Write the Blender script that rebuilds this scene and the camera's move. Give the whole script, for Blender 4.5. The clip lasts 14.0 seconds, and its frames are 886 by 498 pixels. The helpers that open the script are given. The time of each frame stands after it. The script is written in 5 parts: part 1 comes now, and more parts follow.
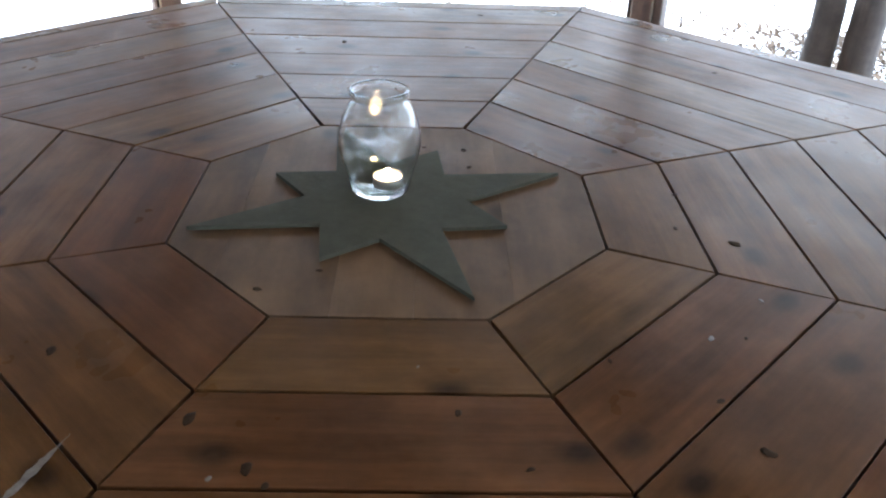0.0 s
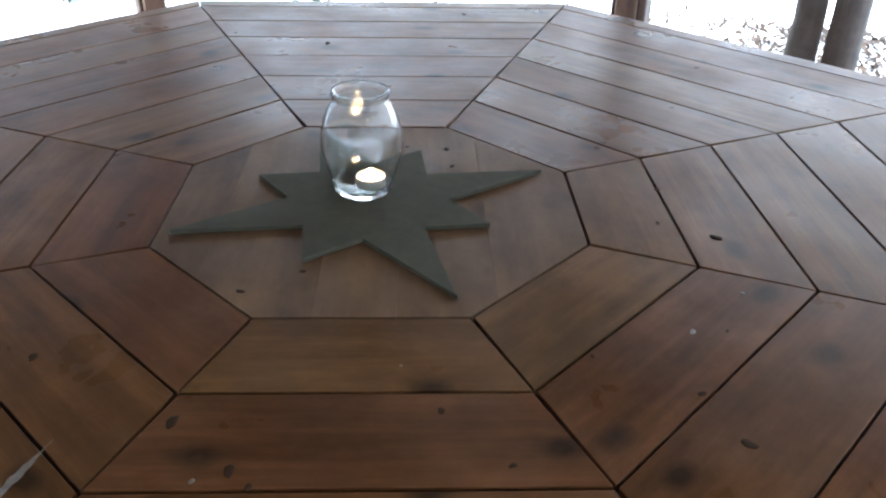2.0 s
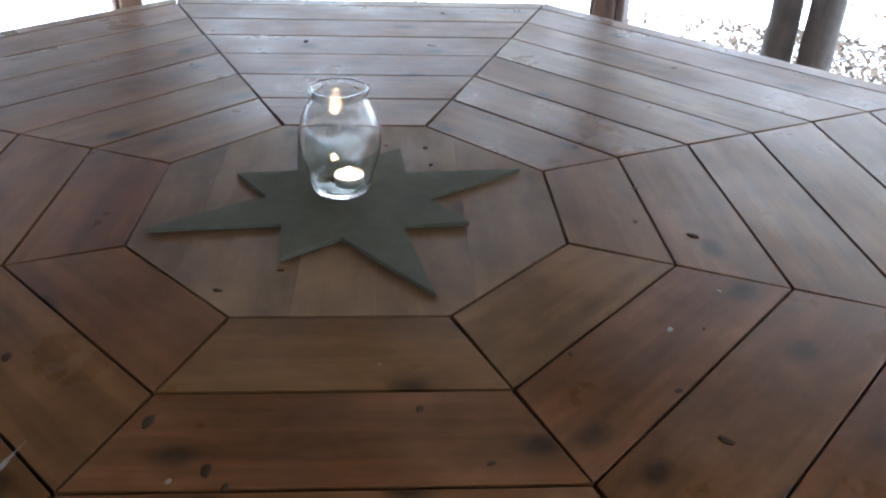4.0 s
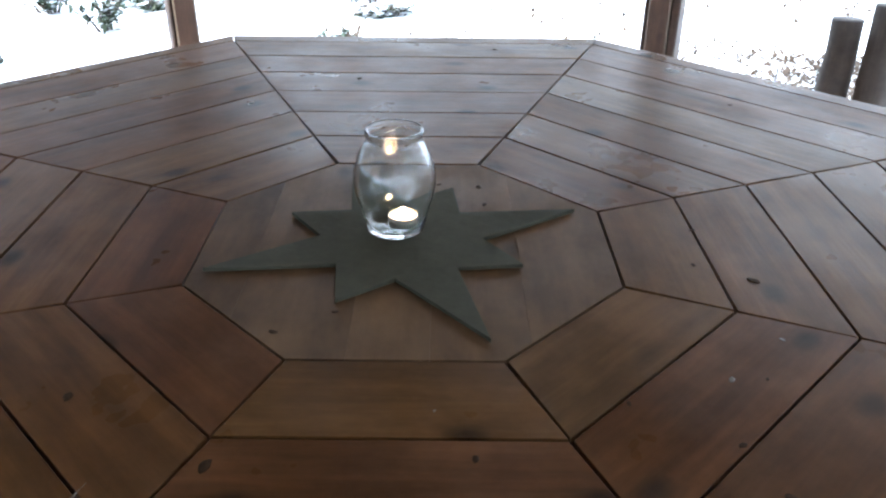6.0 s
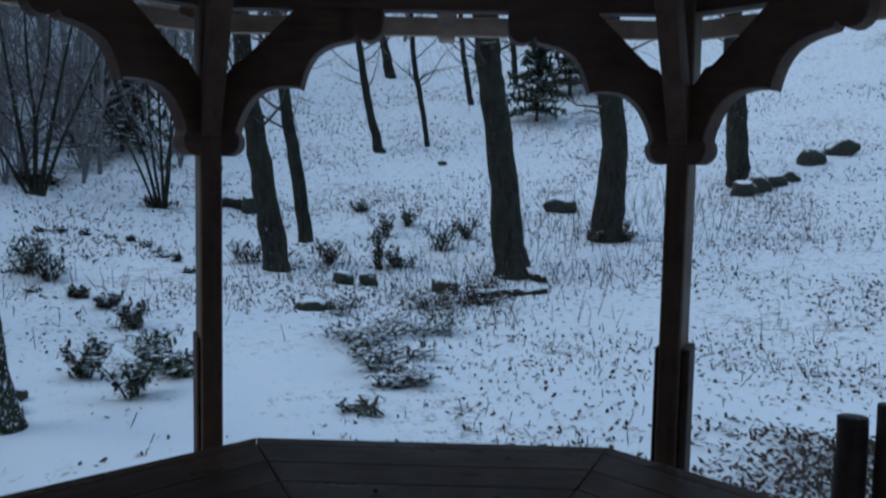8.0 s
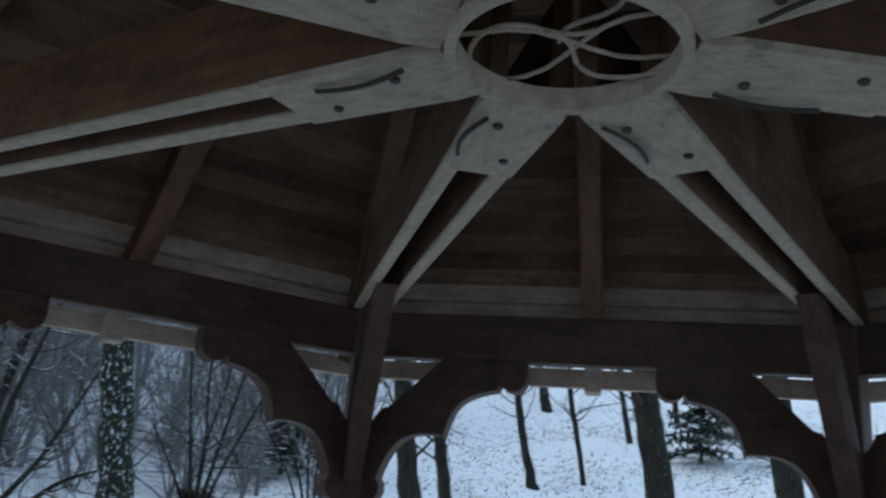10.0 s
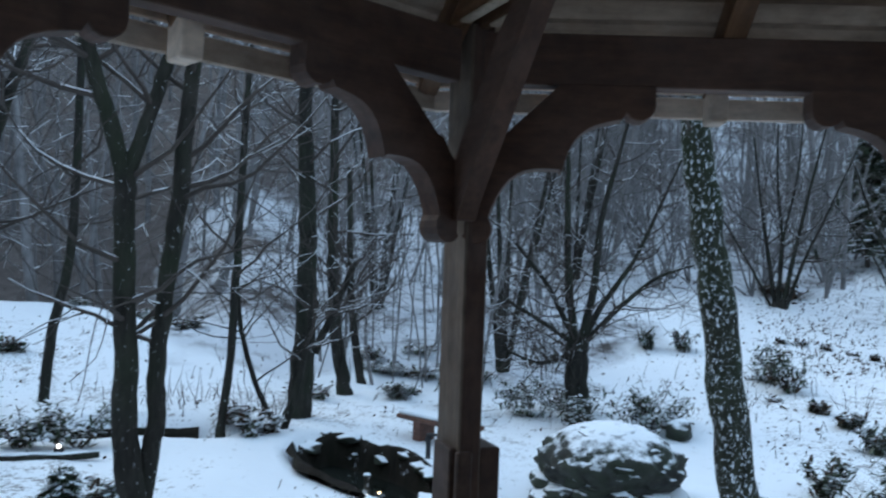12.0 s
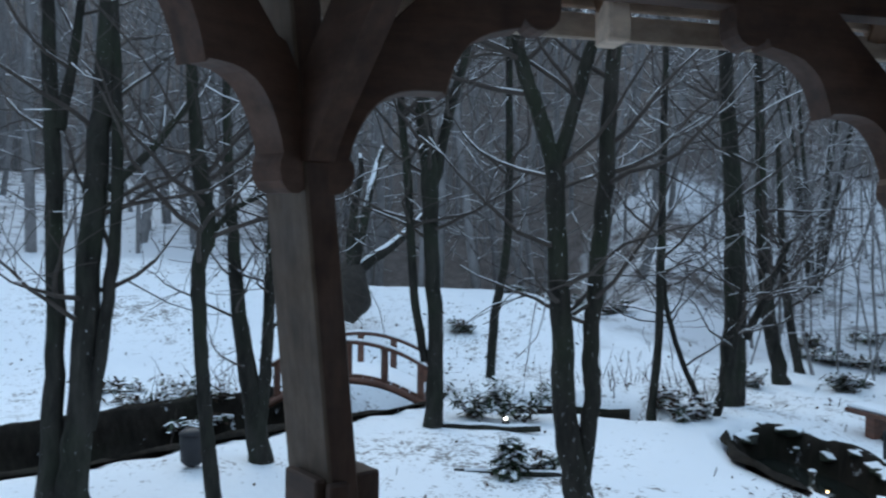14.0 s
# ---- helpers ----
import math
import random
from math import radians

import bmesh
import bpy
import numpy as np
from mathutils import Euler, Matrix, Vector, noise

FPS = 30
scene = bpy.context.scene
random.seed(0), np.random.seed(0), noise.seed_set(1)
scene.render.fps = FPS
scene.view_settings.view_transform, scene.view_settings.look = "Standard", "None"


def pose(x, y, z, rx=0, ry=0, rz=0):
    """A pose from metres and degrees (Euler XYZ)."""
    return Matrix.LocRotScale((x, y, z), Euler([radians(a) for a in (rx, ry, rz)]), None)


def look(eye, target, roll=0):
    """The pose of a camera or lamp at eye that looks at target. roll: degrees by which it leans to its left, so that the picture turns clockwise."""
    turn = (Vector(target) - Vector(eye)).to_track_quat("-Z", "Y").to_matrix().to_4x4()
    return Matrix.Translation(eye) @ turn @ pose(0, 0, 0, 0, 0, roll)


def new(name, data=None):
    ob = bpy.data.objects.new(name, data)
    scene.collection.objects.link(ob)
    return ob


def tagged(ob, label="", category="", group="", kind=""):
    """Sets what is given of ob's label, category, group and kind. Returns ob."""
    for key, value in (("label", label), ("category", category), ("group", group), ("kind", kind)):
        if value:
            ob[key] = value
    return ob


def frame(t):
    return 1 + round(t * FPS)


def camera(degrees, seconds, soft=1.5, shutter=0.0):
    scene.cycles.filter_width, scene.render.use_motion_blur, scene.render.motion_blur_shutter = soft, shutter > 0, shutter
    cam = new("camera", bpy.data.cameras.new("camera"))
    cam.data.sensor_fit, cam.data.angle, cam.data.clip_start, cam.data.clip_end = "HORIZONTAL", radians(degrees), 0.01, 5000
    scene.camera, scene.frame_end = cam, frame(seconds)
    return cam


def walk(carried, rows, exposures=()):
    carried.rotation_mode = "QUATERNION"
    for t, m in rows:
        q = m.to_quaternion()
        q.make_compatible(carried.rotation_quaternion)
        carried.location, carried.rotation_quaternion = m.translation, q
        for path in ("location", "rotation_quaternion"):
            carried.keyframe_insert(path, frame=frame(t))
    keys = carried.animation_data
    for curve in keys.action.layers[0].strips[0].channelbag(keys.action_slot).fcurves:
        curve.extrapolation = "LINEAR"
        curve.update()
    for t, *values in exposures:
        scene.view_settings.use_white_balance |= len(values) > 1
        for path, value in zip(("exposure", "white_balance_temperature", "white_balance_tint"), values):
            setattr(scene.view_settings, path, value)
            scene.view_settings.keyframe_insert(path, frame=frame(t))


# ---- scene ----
EXPOSURES = [(0.0, 4.67, 6450, 8), (5.0, 4.67, 6450, 8), (6.0, 4.42, 6500, 8), (6.5, 3.8, 6650, 8), (7.0, 2.15, 5700, 6), (7.5, 0.93, 5650, 4), (8.0, 0.4, 5400, 4),
             (8.2, 0.35, 5400, 4), (10.3, 1.28, 5900, 3), (11.0, 1.68, 5780, 2), (11.5, 1.58, 5730, 2), (12.0, 1.38, 5730, 2), (12.5, 1.16, 5700, 1), (13.0, 1.08, 5670, 1), (14.0, 1.26, 5880, 3)]
# ---- camera ----
cam = camera(56.0, 14.0, soft=2.2, shutter=0.25)
PATH = [
    (0.0, pose(0.071, -0.913, 1.239, 59.19, -1.54, -0.49)),
    (0.5, pose(0.071, -0.914, 1.242, 59.02, -1.61, -0.51)),
    (1.0, pose(0.074, -0.916, 1.241, 59.10, -1.19, -0.84)),
    (1.5, pose(0.078, -0.915, 1.239, 59.19, -0.91, -1.22)),
    (2.0, pose(0.082, -0.916, 1.240, 59.17, -0.87, -1.47)),
    (2.5, pose(0.084, -0.917, 1.238, 59.27, -0.61, -2.20)),
    (5.0, pose(0.081, -0.916, 1.241, 59.13, -1.97, -2.84)),
    (5.5, pose(0.078, -0.914, 1.244, 59.55, -1.53, -1.13)),
    (6.0, pose(0.072, -0.903, 1.250, 61.03, -0.52, 0.25)),
    (6.5, pose(0.072, -0.916, 1.275, 64.21, -0.34, 0.10)),
    (7.0, pose(0.064, -0.937, 1.307, 70.62, -0.25, -0.20)),
    (7.5, pose(0.067, -0.909, 1.332, 77.05, -1.13, 1.04)),
    (8.0, pose(0.070, -0.925, 1.375, 85.10, -1.12, 1.48)),
    (8.2, pose(0.076, -0.948, 1.394, 87.89, -1.28, 1.91)),
    (8.9, pose(0.088, -0.935, 1.419, 99.46, -2.24, 2.51)),
    (9.6, pose(0.107, -0.909, 1.440, 107.66, -4.03, 6.12)),
    (10.3, pose(0.117, -0.895, 1.448, 105.28, -4.99, 18.04)),
    (10.5, pose(0.119, -0.891, 1.444, 102.39, -5.14, 23.13)),
    (11.0, pose(0.106, -0.917, 1.399, 97.82, -4.33, 35.14)),
    (11.5, pose(0.068, -0.945, 1.362, 95.01, -2.19, 43.30)),
    (12.0, pose(-0.032, -0.952, 1.351, 91.42, -2.49, 49.15)),
    (12.5, pose(-0.118, -1.019, 1.329, 89.01, -1.33, 54.55)),
    (13.0, pose(-0.138, -0.997, 1.328, 87.77, -1.02, 63.38)),
    (13.5, pose(-0.095, -0.983, 1.326, 89.13, -0.35, 70.65)),
    (14.0, pose(-0.055, -0.982, 1.326, 89.73, -0.54, 77.48)),
]
walk(cam, PATH, exposures=EXPOSURES)

# ---- overcast winter dusk ----
world = bpy.data.worlds.new("overcast_dusk")
scene.world = world
world.use_nodes = True
wn, wl = world.node_tree.nodes, world.node_tree.links
sky = wn.new("ShaderNodeTexSky")
sky.sky_type, sky.sun_disc = "NISHITA", False
sky.sun_elevation, sky.sun_rotation = radians(24), radians(255)
sky.air_density, sky.dust_density, sky.ozone_density = 1.0, 2.0, 2.0
cloud = wn.new("ShaderNodeMixRGB")
cloud.inputs[0].default_value = 0.6
cloud.inputs[2].default_value = (5.6, 6.9, 8.6, 1)
wl.new(sky.outputs[0], cloud.inputs[1])
wl.new(cloud.outputs[0], wn["Background"].inputs[0])
wn["Background"].inputs[1].default_value = 0.08
sun = new("sun", bpy.data.lights.new("sun", "SUN"))
sun.data.energy, sun.data.angle, sun.data.color = 1.0, radians(40), (1.0, 0.95, 0.9)
sun.matrix_world = look((0, 0, 40), (math.sin(radians(75)) * 30, math.cos(radians(75)) * 30, 22))


# ---- materials ----
def nodes_of(name):
    m = bpy.data.materials.new(name)
    m.use_nodes = True
    n, l = m.node_tree.nodes, m.node_tree.links
    return m, n, l, n["Principled BSDF"]


def ramp(n, l, source, stops):
    r = n.new("ShaderNodeValToRGB")
    e = r.color_ramp.elements
    while len(e) < len(stops):
        e.new(0.5)
    for k, (at, c) in zip(e, stops):
        k.position, k.color = at, (*c, 1)
    l.new(source, r.inputs[0])
    return r.outputs[0]


def noise_of(n, l, scale, detail=4, rough=0.6, stretch=None, coords="Object", offset=None):
    t = n.new("ShaderNodeTexCoord")
    src = t.outputs[coords]
    if stretch or offset:
        mp = n.new("ShaderNodeMapping")
        mp.inputs["Scale"].default_value = stretch or (1, 1, 1)
        l.new(src, mp.inputs[0])
        if offset:
            l.new(offset, mp.inputs["Location"])
        src = mp.outputs[0]
    x = n.new("ShaderNodeTexNoise")
    x.inputs["Scale"].default_value, x.inputs["Detail"].default_value, x.inputs["Roughness"].default_value = scale, detail, rough
    l.new(src, x.inputs[0])
    return x.outputs[0]


def mix(n, l, fac, a, b, mode="MIX"):
    m = n.new("ShaderNodeMixRGB")
    m.blend_type = mode
    for i, v in enumerate((fac, a, b)):
        if isinstance(v, (int, float)):
            m.inputs[i].default_value = v
        elif isinstance(v, tuple):
            m.inputs[i].default_value = (*v, 1)
        else:
            l.new(v, m.inputs[i])
    return m.outputs[0]


def bump(n, l, b, source, strength, distance=0.01):
    k = n.new("ShaderNodeBump")
    k.inputs["Strength"].default_value, k.inputs["Distance"].default_value = strength, distance
    l.new(source, k.inputs["Height"])
    l.new(k.outputs[0], b.inputs["Normal"])


def wood(name, dark, mid, light, rough=0.55, stretch=(2, 40, 40), knots=0.6, coat=0.0, random_tone=0.25, hue=0.0):
    """Sawn wood whose grain runs along the object's own x axis."""
    m, n, l, b = nodes_of(name)
    info = n.new("ShaderNodeObjectInfo")
    scale = n.new("ShaderNodeVectorMath")
    scale.operation = "SCALE"
    scale.inputs[0].default_value = (17, 9, 5)
    l.new(info.outputs["Random"], scale.inputs["Scale"])
    off = scale.outputs[0]
    grain = noise_of(n, l, 1.6, 6, 0.65, stretch, offset=off)
    broad = noise_of(n, l, 2.2, 3, 0.5, (1.2, 5, 5), offset=off)
    c = ramp(n, l, grain, [(0.25, dark), (0.5, mid), (0.75, light)])
    c = mix(n, l, 0.30, c, ramp(n, l, broad, [(0.3, dark), (0.7, light)]), "MIX")
    tone = ramp(n, l, info.outputs["Random"], [(0.0, (1 - random_tone + hue, 1 - random_tone * 1.15, 1 - random_tone * 1.3)), (0.5, (1.08, 1.0, 0.92)), (1.0, (1 + random_tone - hue * 0.6, 1 + random_tone * 1.05, 1 + random_tone * 1.1 - hue))])
    c = mix(n, l, 1.0, c, tone, "MULTIPLY")
    if knots:
        vo = n.new("ShaderNodeTexVoronoi")
        vo.voronoi_dimensions = "2D"
        vo.inputs["Scale"].default_value = 7.0
        vo.inputs["Randomness"].default_value = 1.0
        mp = n.new("ShaderNodeMapping")
        mp.inputs["Scale"].default_value = (0.65, 1.0, 0.0)
        t = n.new("ShaderNodeTexCoord")
        l.new(t.outputs["Object"], mp.inputs[0])
        l.new(off, mp.inputs["Location"])
        l.new(mp.outputs[0], vo.inputs[0])
        k = ramp(n, l, vo.outputs["Distance"], [(0.035, (1, 1, 1)), (0.11, (0, 0, 0))])
        some = n.new("ShaderNodeSeparateColor")
        l.new(vo.outputs["Color"], some.inputs[0])
        pick = ramp(n, l, some.outputs[0], [(0.56, (0, 0, 0)), (0.62, (knots,) * 3)])
        c = mix(n, l, mix(n, l, 1.0, k, pick, "MULTIPLY"), c, tuple(v * 0.22 for v in dark))
        halo = ramp(n, l, vo.outputs["Distance"], [(0.05, (1, 1, 1)), (0.17, (0, 0, 0))])
        c = mix(n, l, mix(n, l, 1.0, halo, mix(n, l, 1.0, pick, (0.4, 0.4, 0.4), "MULTIPLY"), "MULTIPLY"), c, tuple(v * 0.9 for v in dark))
        worn = noise_of(n, l, 3.5, 5, 0.7, offset=off)
        c = mix(n, l, ramp(n, l, worn, [(0.46, (0, 0, 0)), (0.72, (0.4, 0.4, 0.4))]), c, tuple(0.012 + 1.05 * v for v in light))
        smear = noise_of(n, l, 11, 3, 0.6, (0.5, 1, 1), offset=off)
        c = mix(n, l, ramp(n, l, smear, [(0.64, (0, 0, 0)), (0.72, (0.18, 0.18, 0.18))]), c, tuple(v * 0.6 for v in dark))
    blotch = noise_of(n, l, 15, 5, 0.65, (0.6, 1, 1), offset=off)
    c = mix(n, l, 1.0, c, ramp(n, l, blotch, [(0.33, (0.74, 0.72, 0.70)), (0.67, (1.2, 1.18, 1.15))]), "MULTIPLY")
    l.new(c, b.inputs["Base Color"])
    rr = ramp(n, l, noise_of(n, l, 6, 4, 0.6, offset=off), [(0.3, (rough - 0.1,) * 3), (0.7, (rough + 0.15,) * 3)])
    l.new(rr, b.inputs["Roughness"])
    b.inputs["Coat Weight"].default_value = coat
    b.inputs["Coat Roughness"].default_value = 0.22
    bump(n, l, b, grain, 0.18, 0.004)
    return m


def plain(name, dark, light, scale=8.0, rough=0.7, strength=0.2, metal=0.0, dist=0.01):
    m, n, l, b = nodes_of(name)
    a = noise_of(n, l, scale, 6, 0.65)
    c = noise_of(n, l, scale * 0.17, 3, 0.5)
    col = mix(n, l, 0.5, ramp(n, l, a, [(0.3, dark), (0.7, light)]), ramp(n, l, c, [(0.3, dark), (0.7, light)]))
    l.new(col, b.inputs["Base Color"])
    b.inputs["Roughness"].default_value, b.inputs["Metallic"].default_value = rough, metal
    bump(n, l, b, a, strength, dist)
    return m


def bark_of(name, dark, light, green, snow, grain=30):
    """Bark with moss streaks and wind-blown snow in scattered patches."""
    m, n, l, b = nodes_of(name)
    a = noise_of(n, l, 14, 6, 0.7, (1, 1, 0.25))
    moss = noise_of(n, l, 2.0, 3, 0.5)
    c = ramp(n, l, a, [(0.3, dark), (0.7, light)])
    c = mix(n, l, ramp(n, l, moss, [(0.45, (0, 0, 0)), (0.65, (0.7, 0.7, 0.7))]), c, green)
    lichen = noise_of(n, l, 6, 6, 0.7, (1, 1, 0.35))
    c = mix(n, l, ramp(n, l, lichen, [(0.5, (0, 0, 0)), (0.66, (0.3, 0.3, 0.3))]), c, tuple(v * 1.5 + 0.004 for v in light))
    s = noise_of(n, l, grain, 7, 0.74, (1, 1, 0.6))
    c = mix(n, l, ramp(n, l, s, [(0.66 - snow, (0, 0, 0)), (0.70 - snow, (1, 1, 1))]), c, (0.75, 0.78, 0.82))
    l.new(c, b.inputs["Base Color"])
    b.inputs["Roughness"].default_value = 0.9
    b.inputs["Specular IOR Level"].default_value = 0.12
    bump(n, l, b, a, 0.6, 0.02)
    return m


def snow_ground():
    m, n, l, b = nodes_of("snow_with_leaf_litter")
    big = noise_of(n, l, 0.35, 4, 0.55)
    fine = noise_of(n, l, 5.5, 5, 0.7)
    tiny = noise_of(n, l, 26, 3, 0.6)
    white = ramp(n, l, big, [(0.3, (0.74, 0.77, 0.80)), (0.7, (0.84, 0.86, 0.88))])
    litter = ramp(n, l, tiny, [(0.3, (0.025, 0.02, 0.016)), (0.7, (0.12, 0.085, 0.055))])
    amount = mix(n, l, 0.5, fine, tiny)
    patch = mix(n, l, 0.35, amount, big)
    mask = ramp(n, l, patch, [(0.545, (0, 0, 0)), (0.60, (0.8, 0.8, 0.8))])
    col = mix(n, l, mask, white, litter)
    # dead leaves poking through on the open hillside
    fall = n.new("ShaderNodeAttribute")
    fall.attribute_name = "leaf_fall"
    spots = ramp(n, l, noise_of(n, l, 8.5, 2, 0.5), [(0.60, (0, 0, 0)), (0.66, (0.8, 0.8, 0.8))])
    col = mix(n, l, mix(n, l, 1.0, spots, fall.outputs["Fac"], "MULTIPLY"), col, litter)
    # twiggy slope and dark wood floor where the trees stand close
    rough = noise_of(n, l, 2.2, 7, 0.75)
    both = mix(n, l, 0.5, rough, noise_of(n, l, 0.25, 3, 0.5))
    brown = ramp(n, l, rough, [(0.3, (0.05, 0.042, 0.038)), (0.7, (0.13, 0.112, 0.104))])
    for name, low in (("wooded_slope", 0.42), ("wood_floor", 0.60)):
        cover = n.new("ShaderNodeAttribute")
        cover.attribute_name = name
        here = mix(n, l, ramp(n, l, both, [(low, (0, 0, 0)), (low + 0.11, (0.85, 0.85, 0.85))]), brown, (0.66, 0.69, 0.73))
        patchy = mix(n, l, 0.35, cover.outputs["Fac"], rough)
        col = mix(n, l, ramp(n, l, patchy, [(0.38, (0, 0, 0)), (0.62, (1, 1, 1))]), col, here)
    l.new(col, b.inputs["Base Color"])
    b.inputs["Roughness"].default_value = 0.8
    b.inputs["Specular IOR Level"].default_value = 0.2
    bump(n, l, b, fine, 0.35, 0.04)
    return m


M_TABLE = wood("varnished_table_wood", (0.033, 0.015, 0.0058), (0.076, 0.035, 0.0140), (0.124, 0.061, 0.026), 0.33, (1.6, 22, 22), 0.9, 0.0, 0.22, 0.14)
M_CENTRE = wood("paler_table_centre_wood", (0.038, 0.021, 0.0105), (0.078, 0.045, 0.023), (0.125, 0.076, 0.041), 0.5, (1.2, 9, 9), 0.5, 0.0, 0.16)
M_CENTRE.node_tree.nodes["Principled BSDF"].inputs["Specular IOR Level"].default_value = 0.07
M_KNOT = plain("dark_wood_speck", (0.016, 0.009, 0.005), (0.045, 0.025, 0.014), 90, 0.9, 0.2)
M_KNOT.node_tree.nodes["Principled BSDF"].inputs["Specular IOR Level"].default_value = 0.05
M_TABLE.node_tree.nodes["Principled BSDF"].inputs["Specular IOR Level"].default_value = 0.05
M_BEAM = wood("stained_larch", (0.065, 0.034, 0.016), (0.135, 0.072, 0.035), (0.215, 0.122, 0.062), 0.7, (2, 25, 25), 0.5)
M_POST = wood("pale_post_larch", (0.058, 0.040, 0.028), (0.113, 0.082, 0.058), (0.170, 0.128, 0.094), 0.75, (2, 25, 25), 0.4)
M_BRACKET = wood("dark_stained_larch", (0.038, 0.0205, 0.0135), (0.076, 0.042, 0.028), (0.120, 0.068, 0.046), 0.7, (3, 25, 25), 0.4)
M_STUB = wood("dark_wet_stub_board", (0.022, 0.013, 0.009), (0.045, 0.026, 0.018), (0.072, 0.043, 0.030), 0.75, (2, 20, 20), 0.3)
M_ROOF = wood("weathered_roof_board", (0.065, 0.040, 0.025), (0.125, 0.08, 0.05), (0.18, 0.12, 0.078), 0.8, (2, 30, 30), 0.4, 0.0, 0.42)
# roof board with the bounce light at the eaves put into its colour
M_ROOFLIT = wood("eave_lit_roof_board", (0.20, 0.15, 0.11), (0.30, 0.235, 0.18), (0.40, 0.32, 0.25), 0.8, (2, 30, 30), 0.4)
# eaves boards: light thrown up by the snow is put into this pale colour
M_FASCIA = wood("snow_lit_eaves_board", (0.46, 0.39, 0.32), (0.57, 0.49, 0.41), (0.66, 0.58, 0.50), 0.75, (2, 30, 30), 0.3)


def peeling():
    """Pale greenish-white paint that flakes off grey wood; on the tie planks it stands for light from below."""
    m, n, l, b = nodes_of("peeling_paint_and_underside_light")
    fine = noise_of(n, l, 26, 6, 0.7, (1, 2.4, 1))
    big = noise_of(n, l, 6, 4, 0.6)
    paint = ramp(n, l, fine, [(0.3, (0.34, 0.275, 0.195)), (0.7, (0.60, 0.50, 0.375))])
    bare = ramp(n, l, fine, [(0.3, (0.085, 0.075, 0.055)), (0.7, (0.20, 0.185, 0.14))])
    edge = mix(n, l, 0.55, fine, big)
    c = mix(n, l, ramp(n, l, edge, [(0.60, (0, 0, 0)), (0.64, (0.7, 0.7, 0.7))]), paint, bare)
    l.new(c, b.inputs["Base Color"])
    b.inputs["Roughness"].default_value = 0.7
    bump(n, l, b, edge, 0.8, 0.006)
    return m


M_WHITE = peeling()
M_STAR = plain("grey_green_felt", (0.044, 0.0425, 0.030), (0.064, 0.062, 0.045), 60, 0.95, 0.15)
M_STAR.node_tree.nodes["Principled BSDF"].inputs["Specular IOR Level"].default_value = 0.1
M_BARK = bark_of("dark_wet_bark", (0.009, 0.0085, 0.0075), (0.043, 0.040, 0.034), (0.031, 0.038, 0.024), 0.012, 48)
M_IVY = bark_of("snow_caked_bark", (0.010, 0.010, 0.008), (0.042, 0.044, 0.030), (0.020, 0.030, 0.014), 0.095, 46)
M_BARK2 = bark_of("snow_flecked_bark", (0.009, 0.008, 0.0072), (0.045, 0.041, 0.034), (0.030, 0.036, 0.022), 0.035, 44)
M_TWIG = plain("thin_dark_twig", (0.03, 0.024, 0.02), (0.075, 0.06, 0.05), 12, 0.9, 0.1)
# far stems: distance haze is put into this pale grey colour
M_FARWOOD = plain("haze_paled_twig", (0.092, 0.089, 0.087), (0.275, 0.266, 0.266), 9, 0.95, 0.1)
M_SNOW = plain("lying_snow", (0.78, 0.81, 0.84), (0.88, 0.90, 0.92), 6, 0.8, 0.3, 0, 0.03)
M_GROUND = snow_ground()
M_STONE = bark_of("mossy_snow_dusted_stone", (0.025, 0.026, 0.022), (0.10, 0.10, 0.088), (0.03, 0.038, 0.02), 0.13, 12)
M_BANK = bark_of("wet_bank_earth", (0.006, 0.005, 0.004), (0.026, 0.021, 0.016), (0.012, 0.013, 0.008), 0.03, 7)
M_EARTH = plain("wet_dark_earth", (0.012, 0.010, 0.008), (0.05, 0.04, 0.03), 9, 0.9, 0.8, 0, 0.05)
M_LEAF = plain("evergreen_leaf", (0.018, 0.03, 0.014), (0.05, 0.07, 0.035), 9, 0.5, 0.1)
M_BROWN = plain("dead_brown_leaf", (0.025, 0.016, 0.010), (0.085, 0.052, 0.03), 9, 0.85, 0.1)
M_IRON = plain("rusty_iron", (0.020, 0.015, 0.011), (0.07, 0.055, 0.042), 20, 0.7, 0.3)
M_DARK = plain("dark_painted_metal", (0.009, 0.009, 0.011), (0.024, 0.024, 0.028), 15, 0.6, 0.1)


def glass():
    m, n, l, b = nodes_of("clear_glass")
    b.inputs["Base Color"].default_value = (0.97, 0.99, 0.98, 1)
    b.inputs["Roughness"].default_value, b.inputs["IOR"].default_value = 0.0, 1.38
    b.inputs["Transmission Weight"].default_value = 1.0
    return m


def glow(name, color, strength):
    m, n, l, b = nodes_of(name)
    b.inputs["Base Color"].default_value = (*color, 1)
    b.inputs["Emission Color"].default_value, b.inputs["Emission Strength"].default_value = (*color, 1), strength
    return m


M_GLASS = glass()
M_FLAME = glow("candle_flame", (1.0, 0.66, 0.34), 5.0)
M_MOLTEN = glow("molten_wax_glow", (1.0, 0.76, 0.50), 0.35)
M_TIN = plain("thin_clear_cup", (0.22, 0.20, 0.17), (0.34, 0.31, 0.27), 40, 0.3, 0.05)


def water():
    m, n, l, b = nodes_of("dark_pond_water")
    b.inputs["Base Color"].default_value = (0.012, 0.014, 0.012, 1)
    b.inputs["Roughness"].default_value = 0.06
    bump(n, l, b, noise_of(n, l, 7, 3, 0.5), 0.08, 0.02)
    return m


M_WATER = water()


